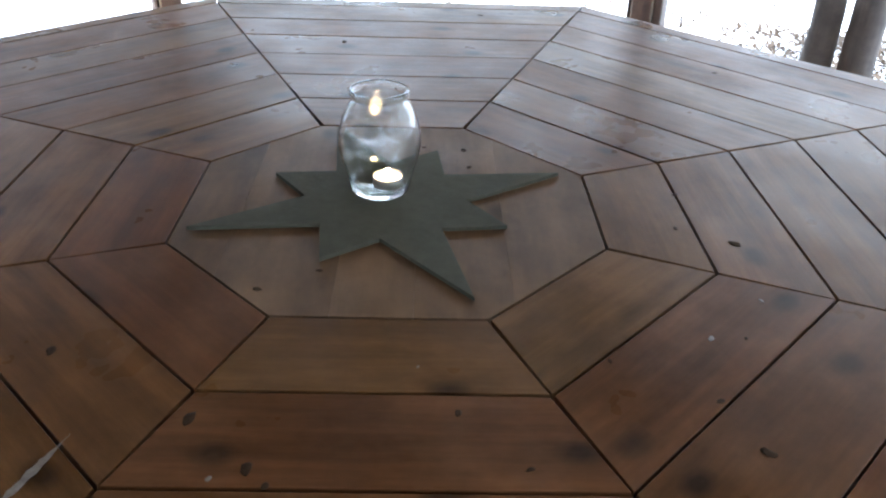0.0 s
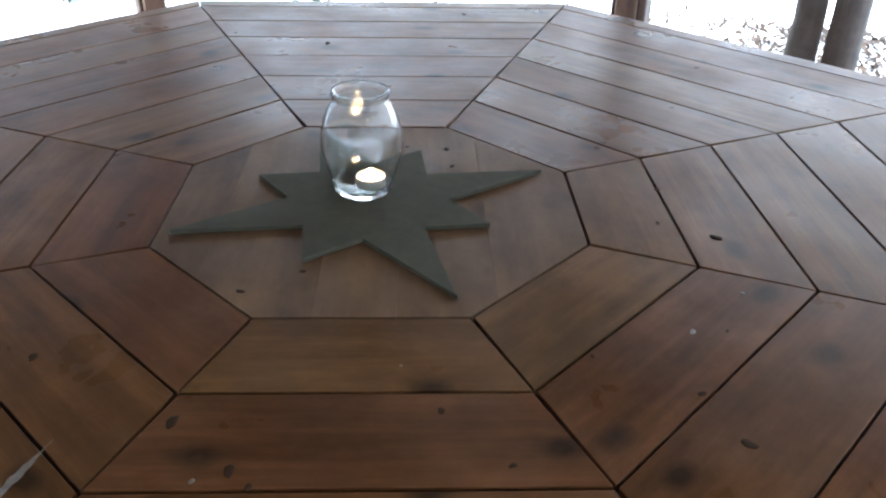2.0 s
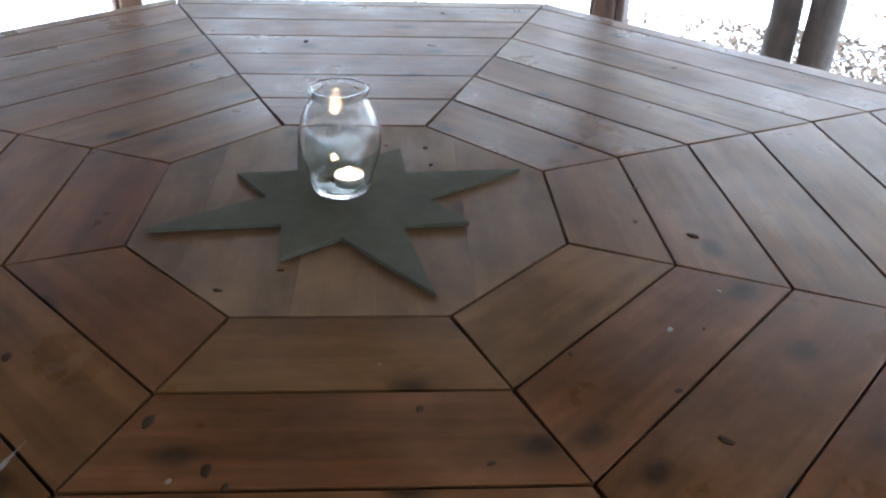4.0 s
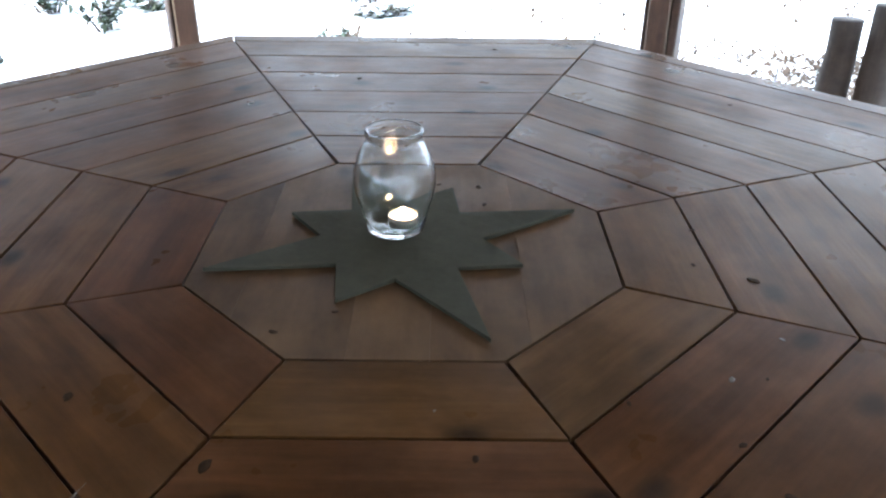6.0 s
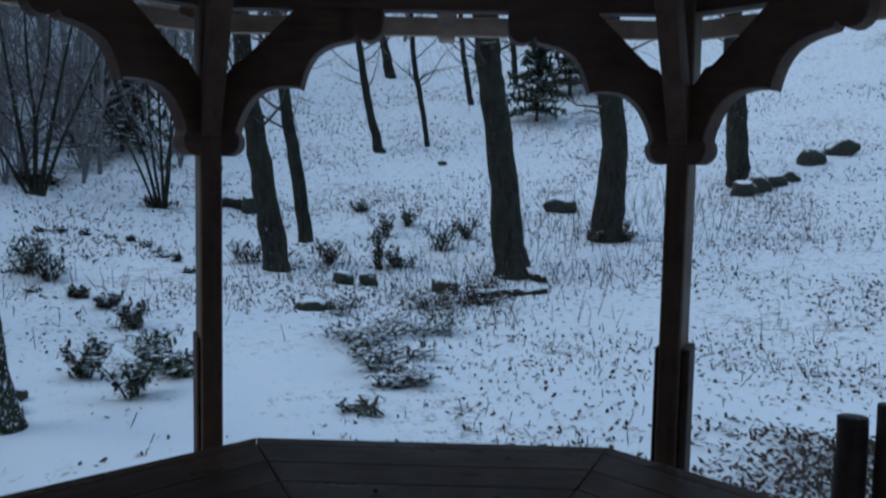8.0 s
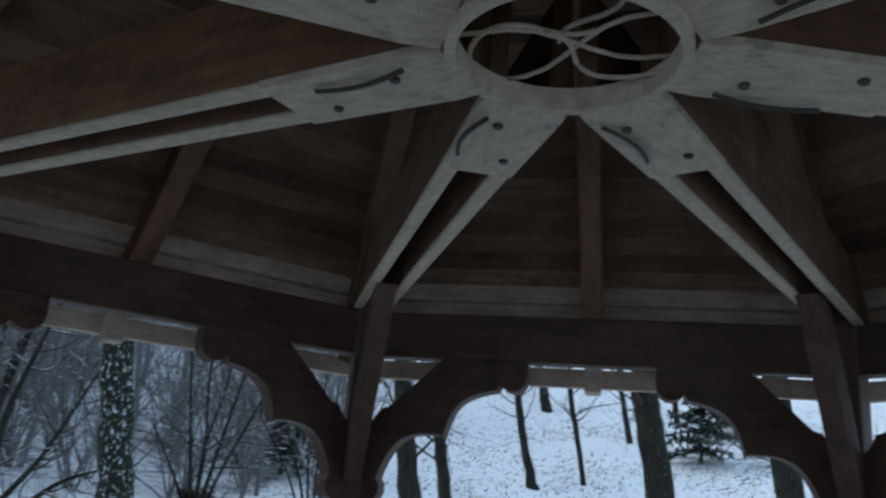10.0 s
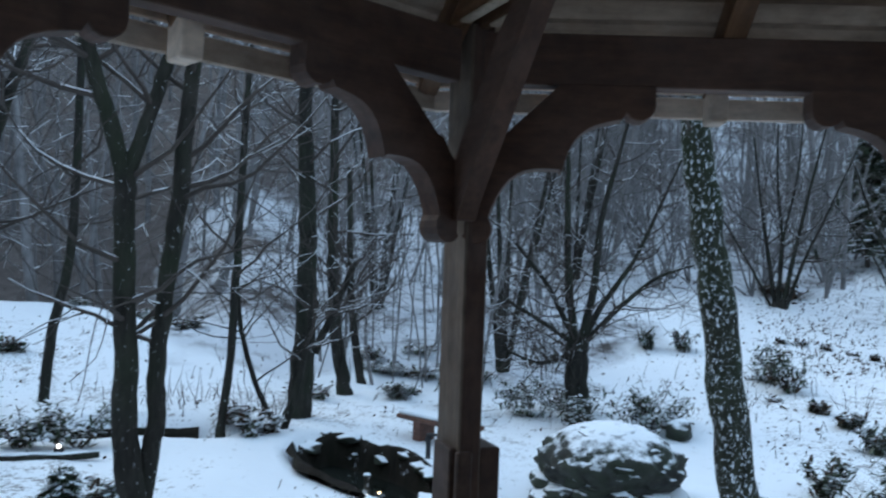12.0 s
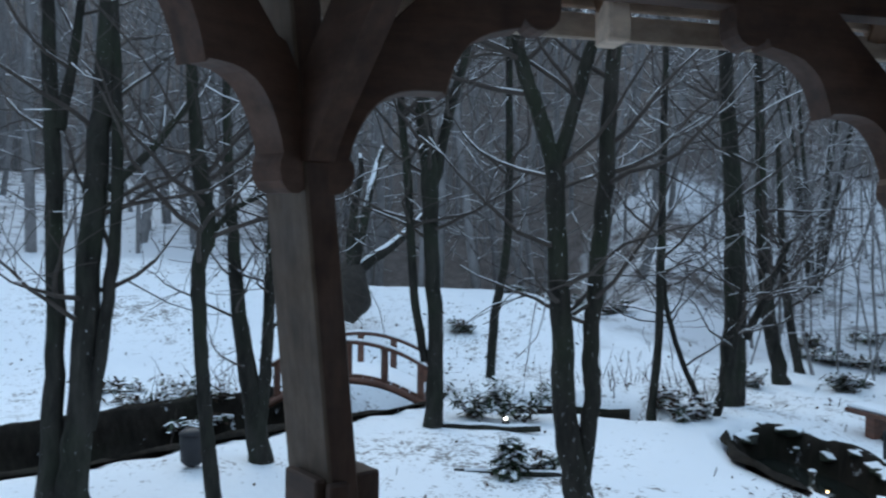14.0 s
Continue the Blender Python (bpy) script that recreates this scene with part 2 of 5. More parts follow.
# ---- shape of the ground ----
def smooth(a, b, v):
    """0 below a, 1 above b, smooth between."""
    u = min(1.0, max(0.0, (v - a) / (b - a)))
    return u * u * (3 - 2 * u)


STREAM = [(-5.2, -9.0), (-6.5, -4.8), (-7.5, -2.8), (-8.4, -1.6), (-8.95, -0.7), (-9.35, 0.0), (-9.8, 0.5)]
DITCH = [(-8.75, 1.65), (-8.6, 2.05), (-8.4, 2.5), (-8.2, 2.85)]
POND = (-6.05, 3.4, 0.98, 0.40, -14.0)


def stream_dist(x, y, course=None):
    best = 1e9
    if course is None:
        return min(stream_dist(x, y, STREAM), stream_dist(x, y, DITCH) + 0.45)
    for (ax, ay), (bx, by) in zip(course, course[1:]):
        ux, uy = bx - ax, by - ay
        k = min(1.0, max(0.0, ((x - ax) * ux + (y - ay) * uy) / (ux * ux + uy * uy)))
        best = min(best, math.hypot(x - ax - k * ux, y - ay - k * uy))
    return best


def pond_level(x, y):
    """1 on the rim of the pond, less inside."""
    c, s = math.cos(radians(POND[4])), math.sin(radians(POND[4]))
    u, v = x - POND[0], y - POND[1]
    return math.hypot((c * u + s * v) / POND[2], (c * v - s * u) / POND[3])


def between(stops, v):
    """A value that runs straight from stop to stop."""
    if v <= stops[0][0]:
        return stops[0][1]
    for (a, p), (b, q) in zip(stops, stops[1:]):
        if v <= b:
            return p + (q - p) * smooth(a, b, v)
    return stops[-1][1]


# snow bank beyond the stream: bearing from the pavilion's south side, height and distance of its crest
CREST_Z = [(-125, 0.85), (-96, 0.70), (-88, 0.64), (-83, 0.53), (-72, 0.50), (-69, 0.32), (-66, 0.02), (-63, -0.14), (-58, -0.38)]
CREST_S = [(-74, 16.0), (-68, 14.2), (-62, 12.4)]


def bearing(x, y):
    return math.degrees(math.atan2(x + 0.1, y + 1.0)), math.hypot(x + 0.1, y + 1.0)


def west_side(x, y):
    """The ground west of the pavilion: the far bank, a dip behind it, and the wooded slopes."""
    b, s = bearing(x, y)
    top, at = between(CREST_Z, b), between(CREST_S, b)
    rise = (top + 0.38) * smooth(min(10.6, at - 2.5), at, s)
    south = 1 - smooth(-90, -85, b)
    valley = smooth(-70, -62, b)
    behind = -0.95 * smooth(at + 0.4, at + 4.5, s) + 0.55 * max(0.0, s - 25)
    slope = 0.20 * max(0.0, s - at - 0.5) - 2.0 * smooth(31, 34, s) + 0.5 * max(0.0, s - 38)
    glen = 0.21 * max(0.0, s - 12.5) + 0.3 * max(0.0, s - 26)
    return rise + (1 - valley) * (south * slope + (1 - south) * behind) + valley * glen


def height(x, y):
    """Height of the snow-covered ground, metres over the pavilion floor."""
    d, a = math.hypot(x, y), math.degrees(math.atan2(x, y))
    e = max(0.0, d - 7)
    hill = 0.0088 * min(e, 40) ** 1.95 + 0.62 * max(0.0, e - 40)
    north = smooth(-52, -14, a) if a > -100 else 0.0
    if a > 70:
        north *= 1 - 0.5 * smooth(70, 160, a)
    z = -0.38 + north * hill
    if north < 1.0 and x < 1.0:
        z += (1 - north) * west_side(x, y)
    elif north < 1.0:
        z += (1 - north) * 0.35 * max(0.0, d - 20)
    z += 0.12 * math.sin(x * 0.55 + 1.0) * math.sin(y * 0.47) * smooth(4, 9, d) * (1 - 0.5 * smooth(-58, -66, a))
    z -= 0.9 * (1 - smooth(0.55, 0.95, stream_dist(x, y))) if d < 24 else 0.0
    z -= 0.8 * (1 - smooth(1.0, 1.3, pond_level(x, y))) if d < 12 else 0.0
    return z


# ---- building helpers ----
def place(ob, parent):
    if parent is not None:
        ob.parent = parent
    return ob


def part(name, bm, material, parent=None, label="", smooth_faces=False):
    """Link a bmesh as one mesh object."""
    me = bpy.data.meshes.new(name)
    bm.to_mesh(me)
    bm.free()
    me.materials.append(material)
    if smooth_faces:
        me.shade_smooth()
    ob = place(new(name, me), parent)
    return tagged(ob, label) if label else ob


def solid(name, verts, faces, material, parent=None, label="", smooth_faces=False):
    me = bpy.data.meshes.new(name)
    me.from_pydata([tuple(v) for v in verts], [], faces)
    me.materials.append(material)
    if smooth_faces:
        me.shade_smooth()
    ob = place(new(name, me), parent)
    return tagged(ob, label) if label else ob


def thing(name, m, label, category, group="", kind=""):
    ob = new(name)
    ob.matrix_world = m
    ob.empty_display_size = 0.1
    return tagged(ob, label, category, group, kind)


def box_bm(x0, x1, y0, y1, z0, z1, bevel=0.004):
    bm = bmesh.new()
    bmesh.ops.create_cube(bm, size=1)
    for v in bm.verts:
        v.co = Vector((x0 + (v.co.x + 0.5) * (x1 - x0), y0 + (v.co.y + 0.5) * (y1 - y0), z0 + (v.co.z + 0.5) * (z1 - z0)))
    if bevel:
        bmesh.ops.bevel(bm, geom=bm.edges[:], offset=bevel, segments=1, affect="EDGES")
    return bm


def prism_bm(outline, z0, z1, bevel=0.0):
    """An outline in x, y raised from z0 to z1."""
    bm = bmesh.new()
    low = [bm.verts.new((x, y, z0)) for x, y in outline]
    high = [bm.verts.new((x, y, z1)) for x, y in outline]
    k = len(outline)
    top = bm.faces.new(high)
    bm.faces.new(low[::-1])
    for i in range(k):
        bm.faces.new((low[i], low[(i + 1) % k], high[(i + 1) % k], high[i]))
    bmesh.ops.recalc_face_normals(bm, faces=bm.faces[:])
    if bevel:
        bmesh.ops.bevel(bm, geom=[e for e in top.edges], offset=bevel, segments=1, affect="EDGES")
    return bm


def beam_between(name, a, b, width, depth, material, parent, label="", bevel=0.004):
    """A squared timber from a to b; its grain runs along it; depth is vertical."""
    a, b = Vector(a), Vector(b)
    u = b - a
    ob = part(name, box_bm(0, u.length, -width / 2, width / 2, -depth / 2, depth / 2, bevel), material, parent, label)
    side = Vector((0, 0, 1)).cross(u).normalized()
    up = u.normalized().cross(side)
    ob.matrix_basis = Matrix.Translation(a) @ Matrix((u.normalized(), side, up)).transposed().to_4x4()
    return ob


def lathe_bm(profile, steps=32):
    bm = bmesh.new()
    rings = [[bm.verts.new((r * math.cos(math.tau * i / steps), r * math.sin(math.tau * i / steps), z)) for i in range(steps)] for r, z in profile]
    for p, q in zip(rings, rings[1:]):
        for i in range(steps):
            bm.faces.new((p[i], p[(i + 1) % steps], q[(i + 1) % steps], q[i]))
    bmesh.ops.remove_doubles(bm, verts=bm.verts[:], dist=1e-5)
    bmesh.ops.recalc_face_normals(bm, faces=bm.faces[:])
    return bm


class Tubes:
    """Gathers tapered tubes into one mesh."""

    def __init__(self):
        self.v, self.f = [], []

    def add(self, pts, radii, sides=6, cap=True):
        pts = [Vector(p) for p in pts]
        base = len(self.v)
        ref = Vector((0.31, 0.95, 0.07))
        for i, p in enumerate(pts):
            u = (pts[min(i + 1, len(pts) - 1)] - pts[max(i - 1, 0)]).normalized()
            s = u.cross(ref)
            s = s.normalized() if s.length > 1e-3 else u.orthogonal().normalized()
            t = u.cross(s)
            for k in range(sides):
                w = math.tau * k / sides
                self.v.append(p + (s * math.cos(w) + t * math.sin(w)) * radii[i])
        for i in range(len(pts) - 1):
            for k in range(sides):
                a, b = base + i * sides + k, base + i * sides + (k + 1) % sides
                self.f.append((a, b, b + sides, a + sides))
        if cap:
            self.f.append(tuple(base + (len(pts) - 1) * sides + k for k in range(sides)))
            self.f.append(tuple(base + sides - 1 - k for k in range(sides)))

    def quad(self, c, u, w):
        i = len(self.v)
        self.v += [c - u - w, c + u - w * 0.3, c + u * 1.1 + w, c - u * 0.2 + w]
        self.f.append((i, i + 1, i + 2, i + 3))

    def make(self, name, material, parent=None, label="", smooth_faces=True):
        return solid(name, self.v, self.f, material, parent, label, smooth_faces)


def ring_point(radius, degrees, z=0.0):
    return Vector((radius * math.cos(radians(degrees)), radius * math.sin(radians(degrees)), z))


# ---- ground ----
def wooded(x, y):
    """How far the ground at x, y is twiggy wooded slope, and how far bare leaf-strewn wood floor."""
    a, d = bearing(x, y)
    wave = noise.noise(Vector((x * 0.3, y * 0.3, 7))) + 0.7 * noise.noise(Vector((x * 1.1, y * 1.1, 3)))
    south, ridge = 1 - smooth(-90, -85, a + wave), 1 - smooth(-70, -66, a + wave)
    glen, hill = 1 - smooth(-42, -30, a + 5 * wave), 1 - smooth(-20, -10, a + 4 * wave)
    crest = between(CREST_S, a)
    # unseen eastern ground, made wooded as well to dim the pavilion's inside
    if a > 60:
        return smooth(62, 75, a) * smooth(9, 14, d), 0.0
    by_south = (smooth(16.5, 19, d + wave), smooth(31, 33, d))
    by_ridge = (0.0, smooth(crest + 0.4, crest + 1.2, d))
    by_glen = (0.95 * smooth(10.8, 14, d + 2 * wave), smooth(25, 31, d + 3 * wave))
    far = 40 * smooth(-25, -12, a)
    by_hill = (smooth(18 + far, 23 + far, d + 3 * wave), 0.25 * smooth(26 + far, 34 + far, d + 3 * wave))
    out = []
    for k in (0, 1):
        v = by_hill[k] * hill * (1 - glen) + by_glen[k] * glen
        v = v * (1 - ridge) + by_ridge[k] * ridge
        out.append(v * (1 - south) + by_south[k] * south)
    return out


def build_ground():
    radii = [0.0, 1.2] + [2.4 * 1.03 ** k for k in range(165)]
    radii = [r for r in radii if r < 260] + [300, 420, 700]
    steps = 400
    verts, faces = [], []
    for r in radii:
        for i in range(steps):
            w = math.tau * i / steps
            x, y = r * math.sin(w), r * math.cos(w)
            z = height(x, y) + 0.05 * noise.noise(Vector((x * 0.9, y * 0.9, 0))) * smooth(2.5, 5, r)
            z += 0.02 * noise.noise(Vector((x * 3.1, y * 3.1, 4)))
            verts.append((x, y, z if r > 2.4 else -0.45))
    for k in range(len(radii) - 1):
        for i in range(steps):
            a, b = k * steps + i, k * steps + (i + 1) % steps
            faces.append((a, b, b + steps, a + steps)[::-1])
    ob = solid("ground", verts, faces, M_GROUND, None, "", True)
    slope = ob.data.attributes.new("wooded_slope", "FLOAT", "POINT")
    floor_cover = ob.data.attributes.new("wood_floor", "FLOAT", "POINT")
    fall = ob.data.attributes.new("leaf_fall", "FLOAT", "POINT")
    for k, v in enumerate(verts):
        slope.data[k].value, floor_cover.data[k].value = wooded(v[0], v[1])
        a, d = bearing(v[0], v[1])
        fall.data[k].value = smooth(-30, -16, a) * smooth(7, 12, d) * (1 - smooth(58, 70, a)) * 0.55
    tagged(ob, "thin snow over leaf litter on a wooded hillside", "ground", "", "structure")


build_ground()

# ---- pavilion ----
POST_IN, POST_W, POST_D = 2.07, 0.074, 0.205
POST_ANGLES = [22.5, 67.7, 112.6, 158.6, 204.7, 249.5, 293.5, 337.5]
NOSE_Z, PLATE_Z, PLATE_TOP = 1.433, 1.935, 2.095
PITCH = 0.60
OVERHANG = 0.25
HUB = Vector((0.035, 0.02, 0.0))
POST_LEAN = {4: 0.145, 3: 0.01}
POST_SHIFT = {4: -0.026, 3: 0.05}
# stub boards on the two flanks of each post: thickness towards the next and the last post
STUBS = [(0.03, 0.03), (0.014, 0.03), (0.014, 0.0), (0.025, 0.07), (0.03, 0.065), (0.03, 0.03), (0.03, 0.03), (0.03, 0.03)]
pavilion = thing("pavilion", Matrix(), "octagonal open timber pavilion with scalloped brackets and board roof", "pavilion", "", "structure")


def bracket_outline():
    """Scalloped knee brace: x away from the post, y up from the lowest point of its nose."""
    pts = []
    for k in range(9):
        w = radians(-150 + 24 * k)
        pts.append((0.066 + 0.05 * math.cos(w), 0.05 + 0.05 * math.sin(w)))
    pts.append((0.112, 0.115))
    a, b = Vector((0.112, 0.12)), Vector((0.315, 0.24))
    for k in range(1, 9):
        u = k / 8
        p = a.lerp(b, u) + Vector((-0.51, 0.86)) * 0.05 * math.sin(math.pi * u)
        pts.append((p.x, p.y))
    a, b = Vector((0.322, 0.232)), Vector((0.50, 0.40))
    for k in range(0, 9):
        u = k / 8
        p = a.lerp(b, u) + Vector((-0.68, 0.73)) * 0.05 * math.sin(math.pi * u)
        pts.append((p.x, p.y))
    for k in range(7):
        w = radians(-150 + 25 * k)
        pts.append((0.553 + 0.048 * math.cos(w), 0.445 + 0.048 * math.sin(w)))
    pts += [(0.6, 0.505), (0.31, 0.505), (0.125, 0.325), (0.098, 0.318), (0.07, 0.275), (0.03, 0.235), (0.03, 0.03)]
    return pts


BRACKET = bracket_outline()


def radial_brace():
    """The curved inner brace that carries the tie beam."""
    pts = []
    for k in range(13):
        u = k / 12
        pts.append((-(0.05 + 0.50 * u ** 1.35), 0.07 + 0.56 * u - 0.05 * math.sin(math.pi * u)))
    back = [(x + 0.005 + 0.16 * (1 - 0.2 * k / 12), y + 0.055) for k, (x, y) in enumerate(pts)]
    outline = pts + [(pts[-1][0] + 0.15, pts[-1][1])] + [(min(0.0, x), y) for x, y in back[::-1][2:]] + [(0.0, 0.07)]
    bm = prism_bm(outline, -0.03, 0.03)
    bmesh.ops.rotate(bm, verts=bm.verts[:], matrix=Matrix.Rotation(radians(90), 3, "X"))
    return part("inner_brace", bm, M_BRACKET)


posts = []
for k, a in enumerate(POST_ANGLES):
    foot = ring_point(POST_IN, a)
    bm = box_bm(0, 2.12, -POST_W / 2, POST_W / 2, -POST_D, 0, 0.006)
    for v in bm.verts:
        v.co.y -= POST_LEAN.get(k, 0.0) * (1.30 - min(v.co.x, 1.45)) + POST_SHIFT.get(k, 0.0)
    post = part("post", bm, M_POST, pavilion, "larch post, pale on its flanks, darker on its inward face")
    # the inward face gets the darker bracket wood
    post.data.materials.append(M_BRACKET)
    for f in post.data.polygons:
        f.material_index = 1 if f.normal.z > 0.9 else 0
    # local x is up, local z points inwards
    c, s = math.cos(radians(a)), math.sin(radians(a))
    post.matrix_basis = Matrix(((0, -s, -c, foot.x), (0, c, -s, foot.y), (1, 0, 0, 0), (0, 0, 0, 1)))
    posts.append((post, foot, a))


def under(ob, parent, m):
    """Hang ob under a part of the pavilion, at the place m."""
    ob.parent = parent
    ob.matrix_basis = parent.matrix_basis.inverted() @ m


for k, (post, foot, a) in enumerate(posts):
    out = ring_point(POST_IN + 0.06, a)
    head = Matrix.Translation(out) @ Matrix.Rotation(radians(a), 4, "Z")
    for j in (1, -1):
        other = posts[(k + j) % 8]
        d = ring_point(POST_IN + 0.06, other[2]) - out
        bm = prism_bm(BRACKET, -0.041, 0.041, 0.003)
        bmesh.ops.rotate(bm, verts=bm.verts[:], matrix=Matrix.Rotation(radians(90), 3, "X"))
        under(part("bracket", bm, M_BRACKET), post, Matrix.Translation(out + Vector((0, 0, NOSE_Z))) @ Matrix.Rotation(math.atan2(d.y, d.x), 4, "Z"))
    under(radial_brace(), post, head @ Matrix.Translation((-0.05, 0, NOSE_Z)))
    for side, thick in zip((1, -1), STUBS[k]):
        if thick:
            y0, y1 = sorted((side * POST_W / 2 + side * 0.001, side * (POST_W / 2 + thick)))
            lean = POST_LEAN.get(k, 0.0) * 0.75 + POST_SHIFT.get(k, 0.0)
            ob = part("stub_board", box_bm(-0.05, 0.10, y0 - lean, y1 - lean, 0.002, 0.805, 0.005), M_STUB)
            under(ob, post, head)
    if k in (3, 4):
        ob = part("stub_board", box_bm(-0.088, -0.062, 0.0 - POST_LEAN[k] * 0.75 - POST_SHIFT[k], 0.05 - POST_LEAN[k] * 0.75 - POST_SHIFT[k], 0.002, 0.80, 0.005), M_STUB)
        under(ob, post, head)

for k in range(8):
    a, b = posts[k][2], posts[(k + 1) % 8][2]
    p, q = ring_point(POST_IN + 0.06, a), ring_point(POST_IN + 0.06, b)
    u = (q - p).normalized()
    mid = Vector((0, 0, (PLATE_Z + PLATE_TOP) / 2))
    beam_between("wall_plate", p + u * 0.034 + mid, q - u * 0.034 + mid, 0.07, PLATE_TOP - PLATE_Z, M_BRACKET, pavilion)
    # roof plane of this side: up from the plate to the crown
    n = ((p + q) / 2).normalized()
    ap = ((p + q) / 2).length

    def roof_z(d, lift=0.0):
        return PLATE_TOP + 0.10 + (ap - d) * PITCH + lift

    half = (q - p).length / 2
    apex_z = roof_z(0)
    rows = 32
    outer = ap + OVERHANG
    for r in range(rows):
        bm = bmesh.new()
        d1 = outer - (outer - 0.05) * r / rows
        d0 = outer - (outer - 0.05) * (r + 1) / rows + (0.03 if r == 2 else 0.011)
        quad = []
        for z_up in (0.0, 0.024):
            for d, sg in ((d1, -1), (d1, 1), (d0, 1), (d0, -1)):
                step = 0.012 if d == d0 else 0.0
                quad.append(bm.verts.new((sg * half * d / ap, -d, roof_z(d) + z_up + step)))
        for f in ((3, 2, 1, 0), (4, 5, 6, 7), (0, 1, 5, 4), (1, 2, 6, 5), (2, 3, 7, 6), (3, 0, 4, 7)):
            bm.faces.new([quad[i] for i in f])
        # rows 2 and 3 take the lighter copy: bounced light painted in
        ob = part("roof_board", bm, M_ROOFLIT if r in (2, 3) else M_ROOF, pavilion)
        ob.matrix_basis = Matrix.Rotation(math.atan2(n.y, n.x) + radians(90), 4, "Z")
    # snow on the roof
    bm = bmesh.new()
    tri = [bm.verts.new(n * outer * 1.01 + u * (s * half * outer * 1.01 / ap) + Vector((0, 0, roof_z(outer) + 0.03))) for s in (-1, 1)]
    tri.append(bm.verts.new(Vector((0, 0, apex_z + 0.03))))
    tri += [bm.verts.new(v.co + Vector((0, 0, 0.08))) for v in tri[:3]]
    for f in ((0, 1, 2), (5, 4, 3), (0, 3, 4, 1), (1, 4, 5, 2), (2, 5, 3, 0)):
        bm.faces.new([tri[i] for i in f])
    part("roof_snow", bm, M_SNOW, pavilion)
    # fascia at the eaves and a moulded strip under the plate's outside
    e0, e1 = n * outer - u * (half * outer / ap), n * outer + u * (half * outer / ap)
    zf = Vector((0, 0, roof_z(outer) - 0.075))
    zlow, zup = zf + Vector((0, 0, -0.040)), zf + Vector((0, 0, 0.040))
    beam_between("fascia", e0 + zlow, e1 + zlow, 0.022, 0.07, M_FASCIA, pavilion, "eaves fascia board, its colour paled for light off the snow")
    beam_between("fascia", (e0 + zup) * 1.0 - n * 0.012, (e1 + zup) * 1.0 - n * 0.012, 0.022, 0.068, M_FASCIA, pavilion, "eaves fascia board, its colour paled for light off the snow")
    zs = Vector((0, 0, roof_z(outer - 0.05) - 0.03))
    beam_between("eaves_strip", (e0 + e1) / 2 * 0.975 + (e0 - e1) / 2 * 0.96 + zs, (e0 + e1) / 2 * 0.975 + (e1 - e0) / 2 * 0.96 + zs, 0.03, 0.05, M_FASCIA, pavilion)
    tail = part("rafter_tail", box_bm(-0.03, 0.03, -0.05, 0.05, -0.215, -0.02, 0.006), M_FASCIA, pavilion)
    tail.matrix_basis = Matrix.Translation(n * (outer - 0.075) + Vector((0, 0, roof_z(outer - 0.06)))) @ Matrix.Rotation(math.atan2(n.y, n.x) + radians(90), 4, "Z")
    # jack rafter in the middle of the side
    lo, hi = outer - 0.02, 0.42
    beam_between("jack_rafter", n * lo + Vector((0, 0, roof_z(lo) - 0.06)), n * hi + Vector((0, 0, roof_z(hi) - 0.06)), 0.07, 0.10, M_BEAM, pavilion)

for k, (post, foot, a) in enumerate(posts):
    u = (ring_point(2.13, a) - HUB).normalized()
    w = math.atan2(u.y, u.x)
    side = Vector((-u.y, u.x, 0))
    # double tie beam with a filler block at its inner end
    for s in (-1, 1):
        beam_between("tie_plank", HUB + u * 2.16 + side * (s * 0.047) + Vector((0, 0, 2.19)), HUB + u * 0.16 + side * (s * 0.047) + Vector((0, 0, 2.10)), 0.03, 0.17, M_BEAM, pavilion)
        # pale strip along the underside: light from below put into colour
        beam_between("underlit_strip", HUB + u * 2.02 + side * (s * 0.047) + Vector((0, 0, 2.0935)), HUB + u * 0.44 + side * (s * 0.047) + Vector((0, 0, 2.0215)), 0.034, 0.012, M_WHITE, pavilion)
    bm = prism_bm([(0.47, -0.064), (0.47, 0.064), (0.2, 0.066), (0.15, 0.06), (0.15, -0.06), (0.2, -0.066)], 0.0, 0.014, 0.0)
    for v in bm.verts:
        v.co.z += (v.co.x - 0.15) * 0.045
    pl = part("hub_plate", bm, M_WHITE, pavilion, "pale peeling painted plate at the tie beam's inner end")
    pl.matrix_basis = Matrix.Translation(HUB + Vector((0, 0, 2.0))) @ Matrix.Rotation(w, 4, "Z")
    for j, (px, py) in enumerate(((0.25, 0.02), (0.39, -0.028))):
        ob = part("bolt", lathe_bm([(0, -0.005), (0.007, -0.005), (0.008, 0.0), (0.0, 0.002)], 10), M_IRON, pavilion)
        ob.matrix_basis = pl.matrix_basis @ Matrix.Translation((px, py, (px - 0.15) * 0.045))
    cord = Tubes()
    pts = [(0.22 + 0.02 * i, 0.045 - 0.03 * math.sin(i * 0.33) * (k % 2 * 2 - 1) * 0.6, -0.006 + 0.045 * (0.07 + 0.02 * i)) for i in range(9)]
    cord.add(pts, [0.004] * 9, 6)
    ob = cord.make("hook", M_IRON, pavilion, "bent iron hook")
    ob.matrix_basis = pl.matrix_basis
    # hip rafter above it
    ap = (POST_IN + 0.06) * math.cos(radians(22.5))
    lo, hi = (ap + OVERHANG) / math.cos(radians(22.5)), 0.1
    z = lambda r: PLATE_TOP + 0.10 + (POST_IN + 0.06 - r) * PITCH * math.cos(radians(22.5)) - 0.06
    beam_between("hip_rafter", u * lo + Vector((0, 0, z(lo))), u * hi + Vector((0, 0, z(hi))), 0.07, 0.10, M_BEAM, pavilion)

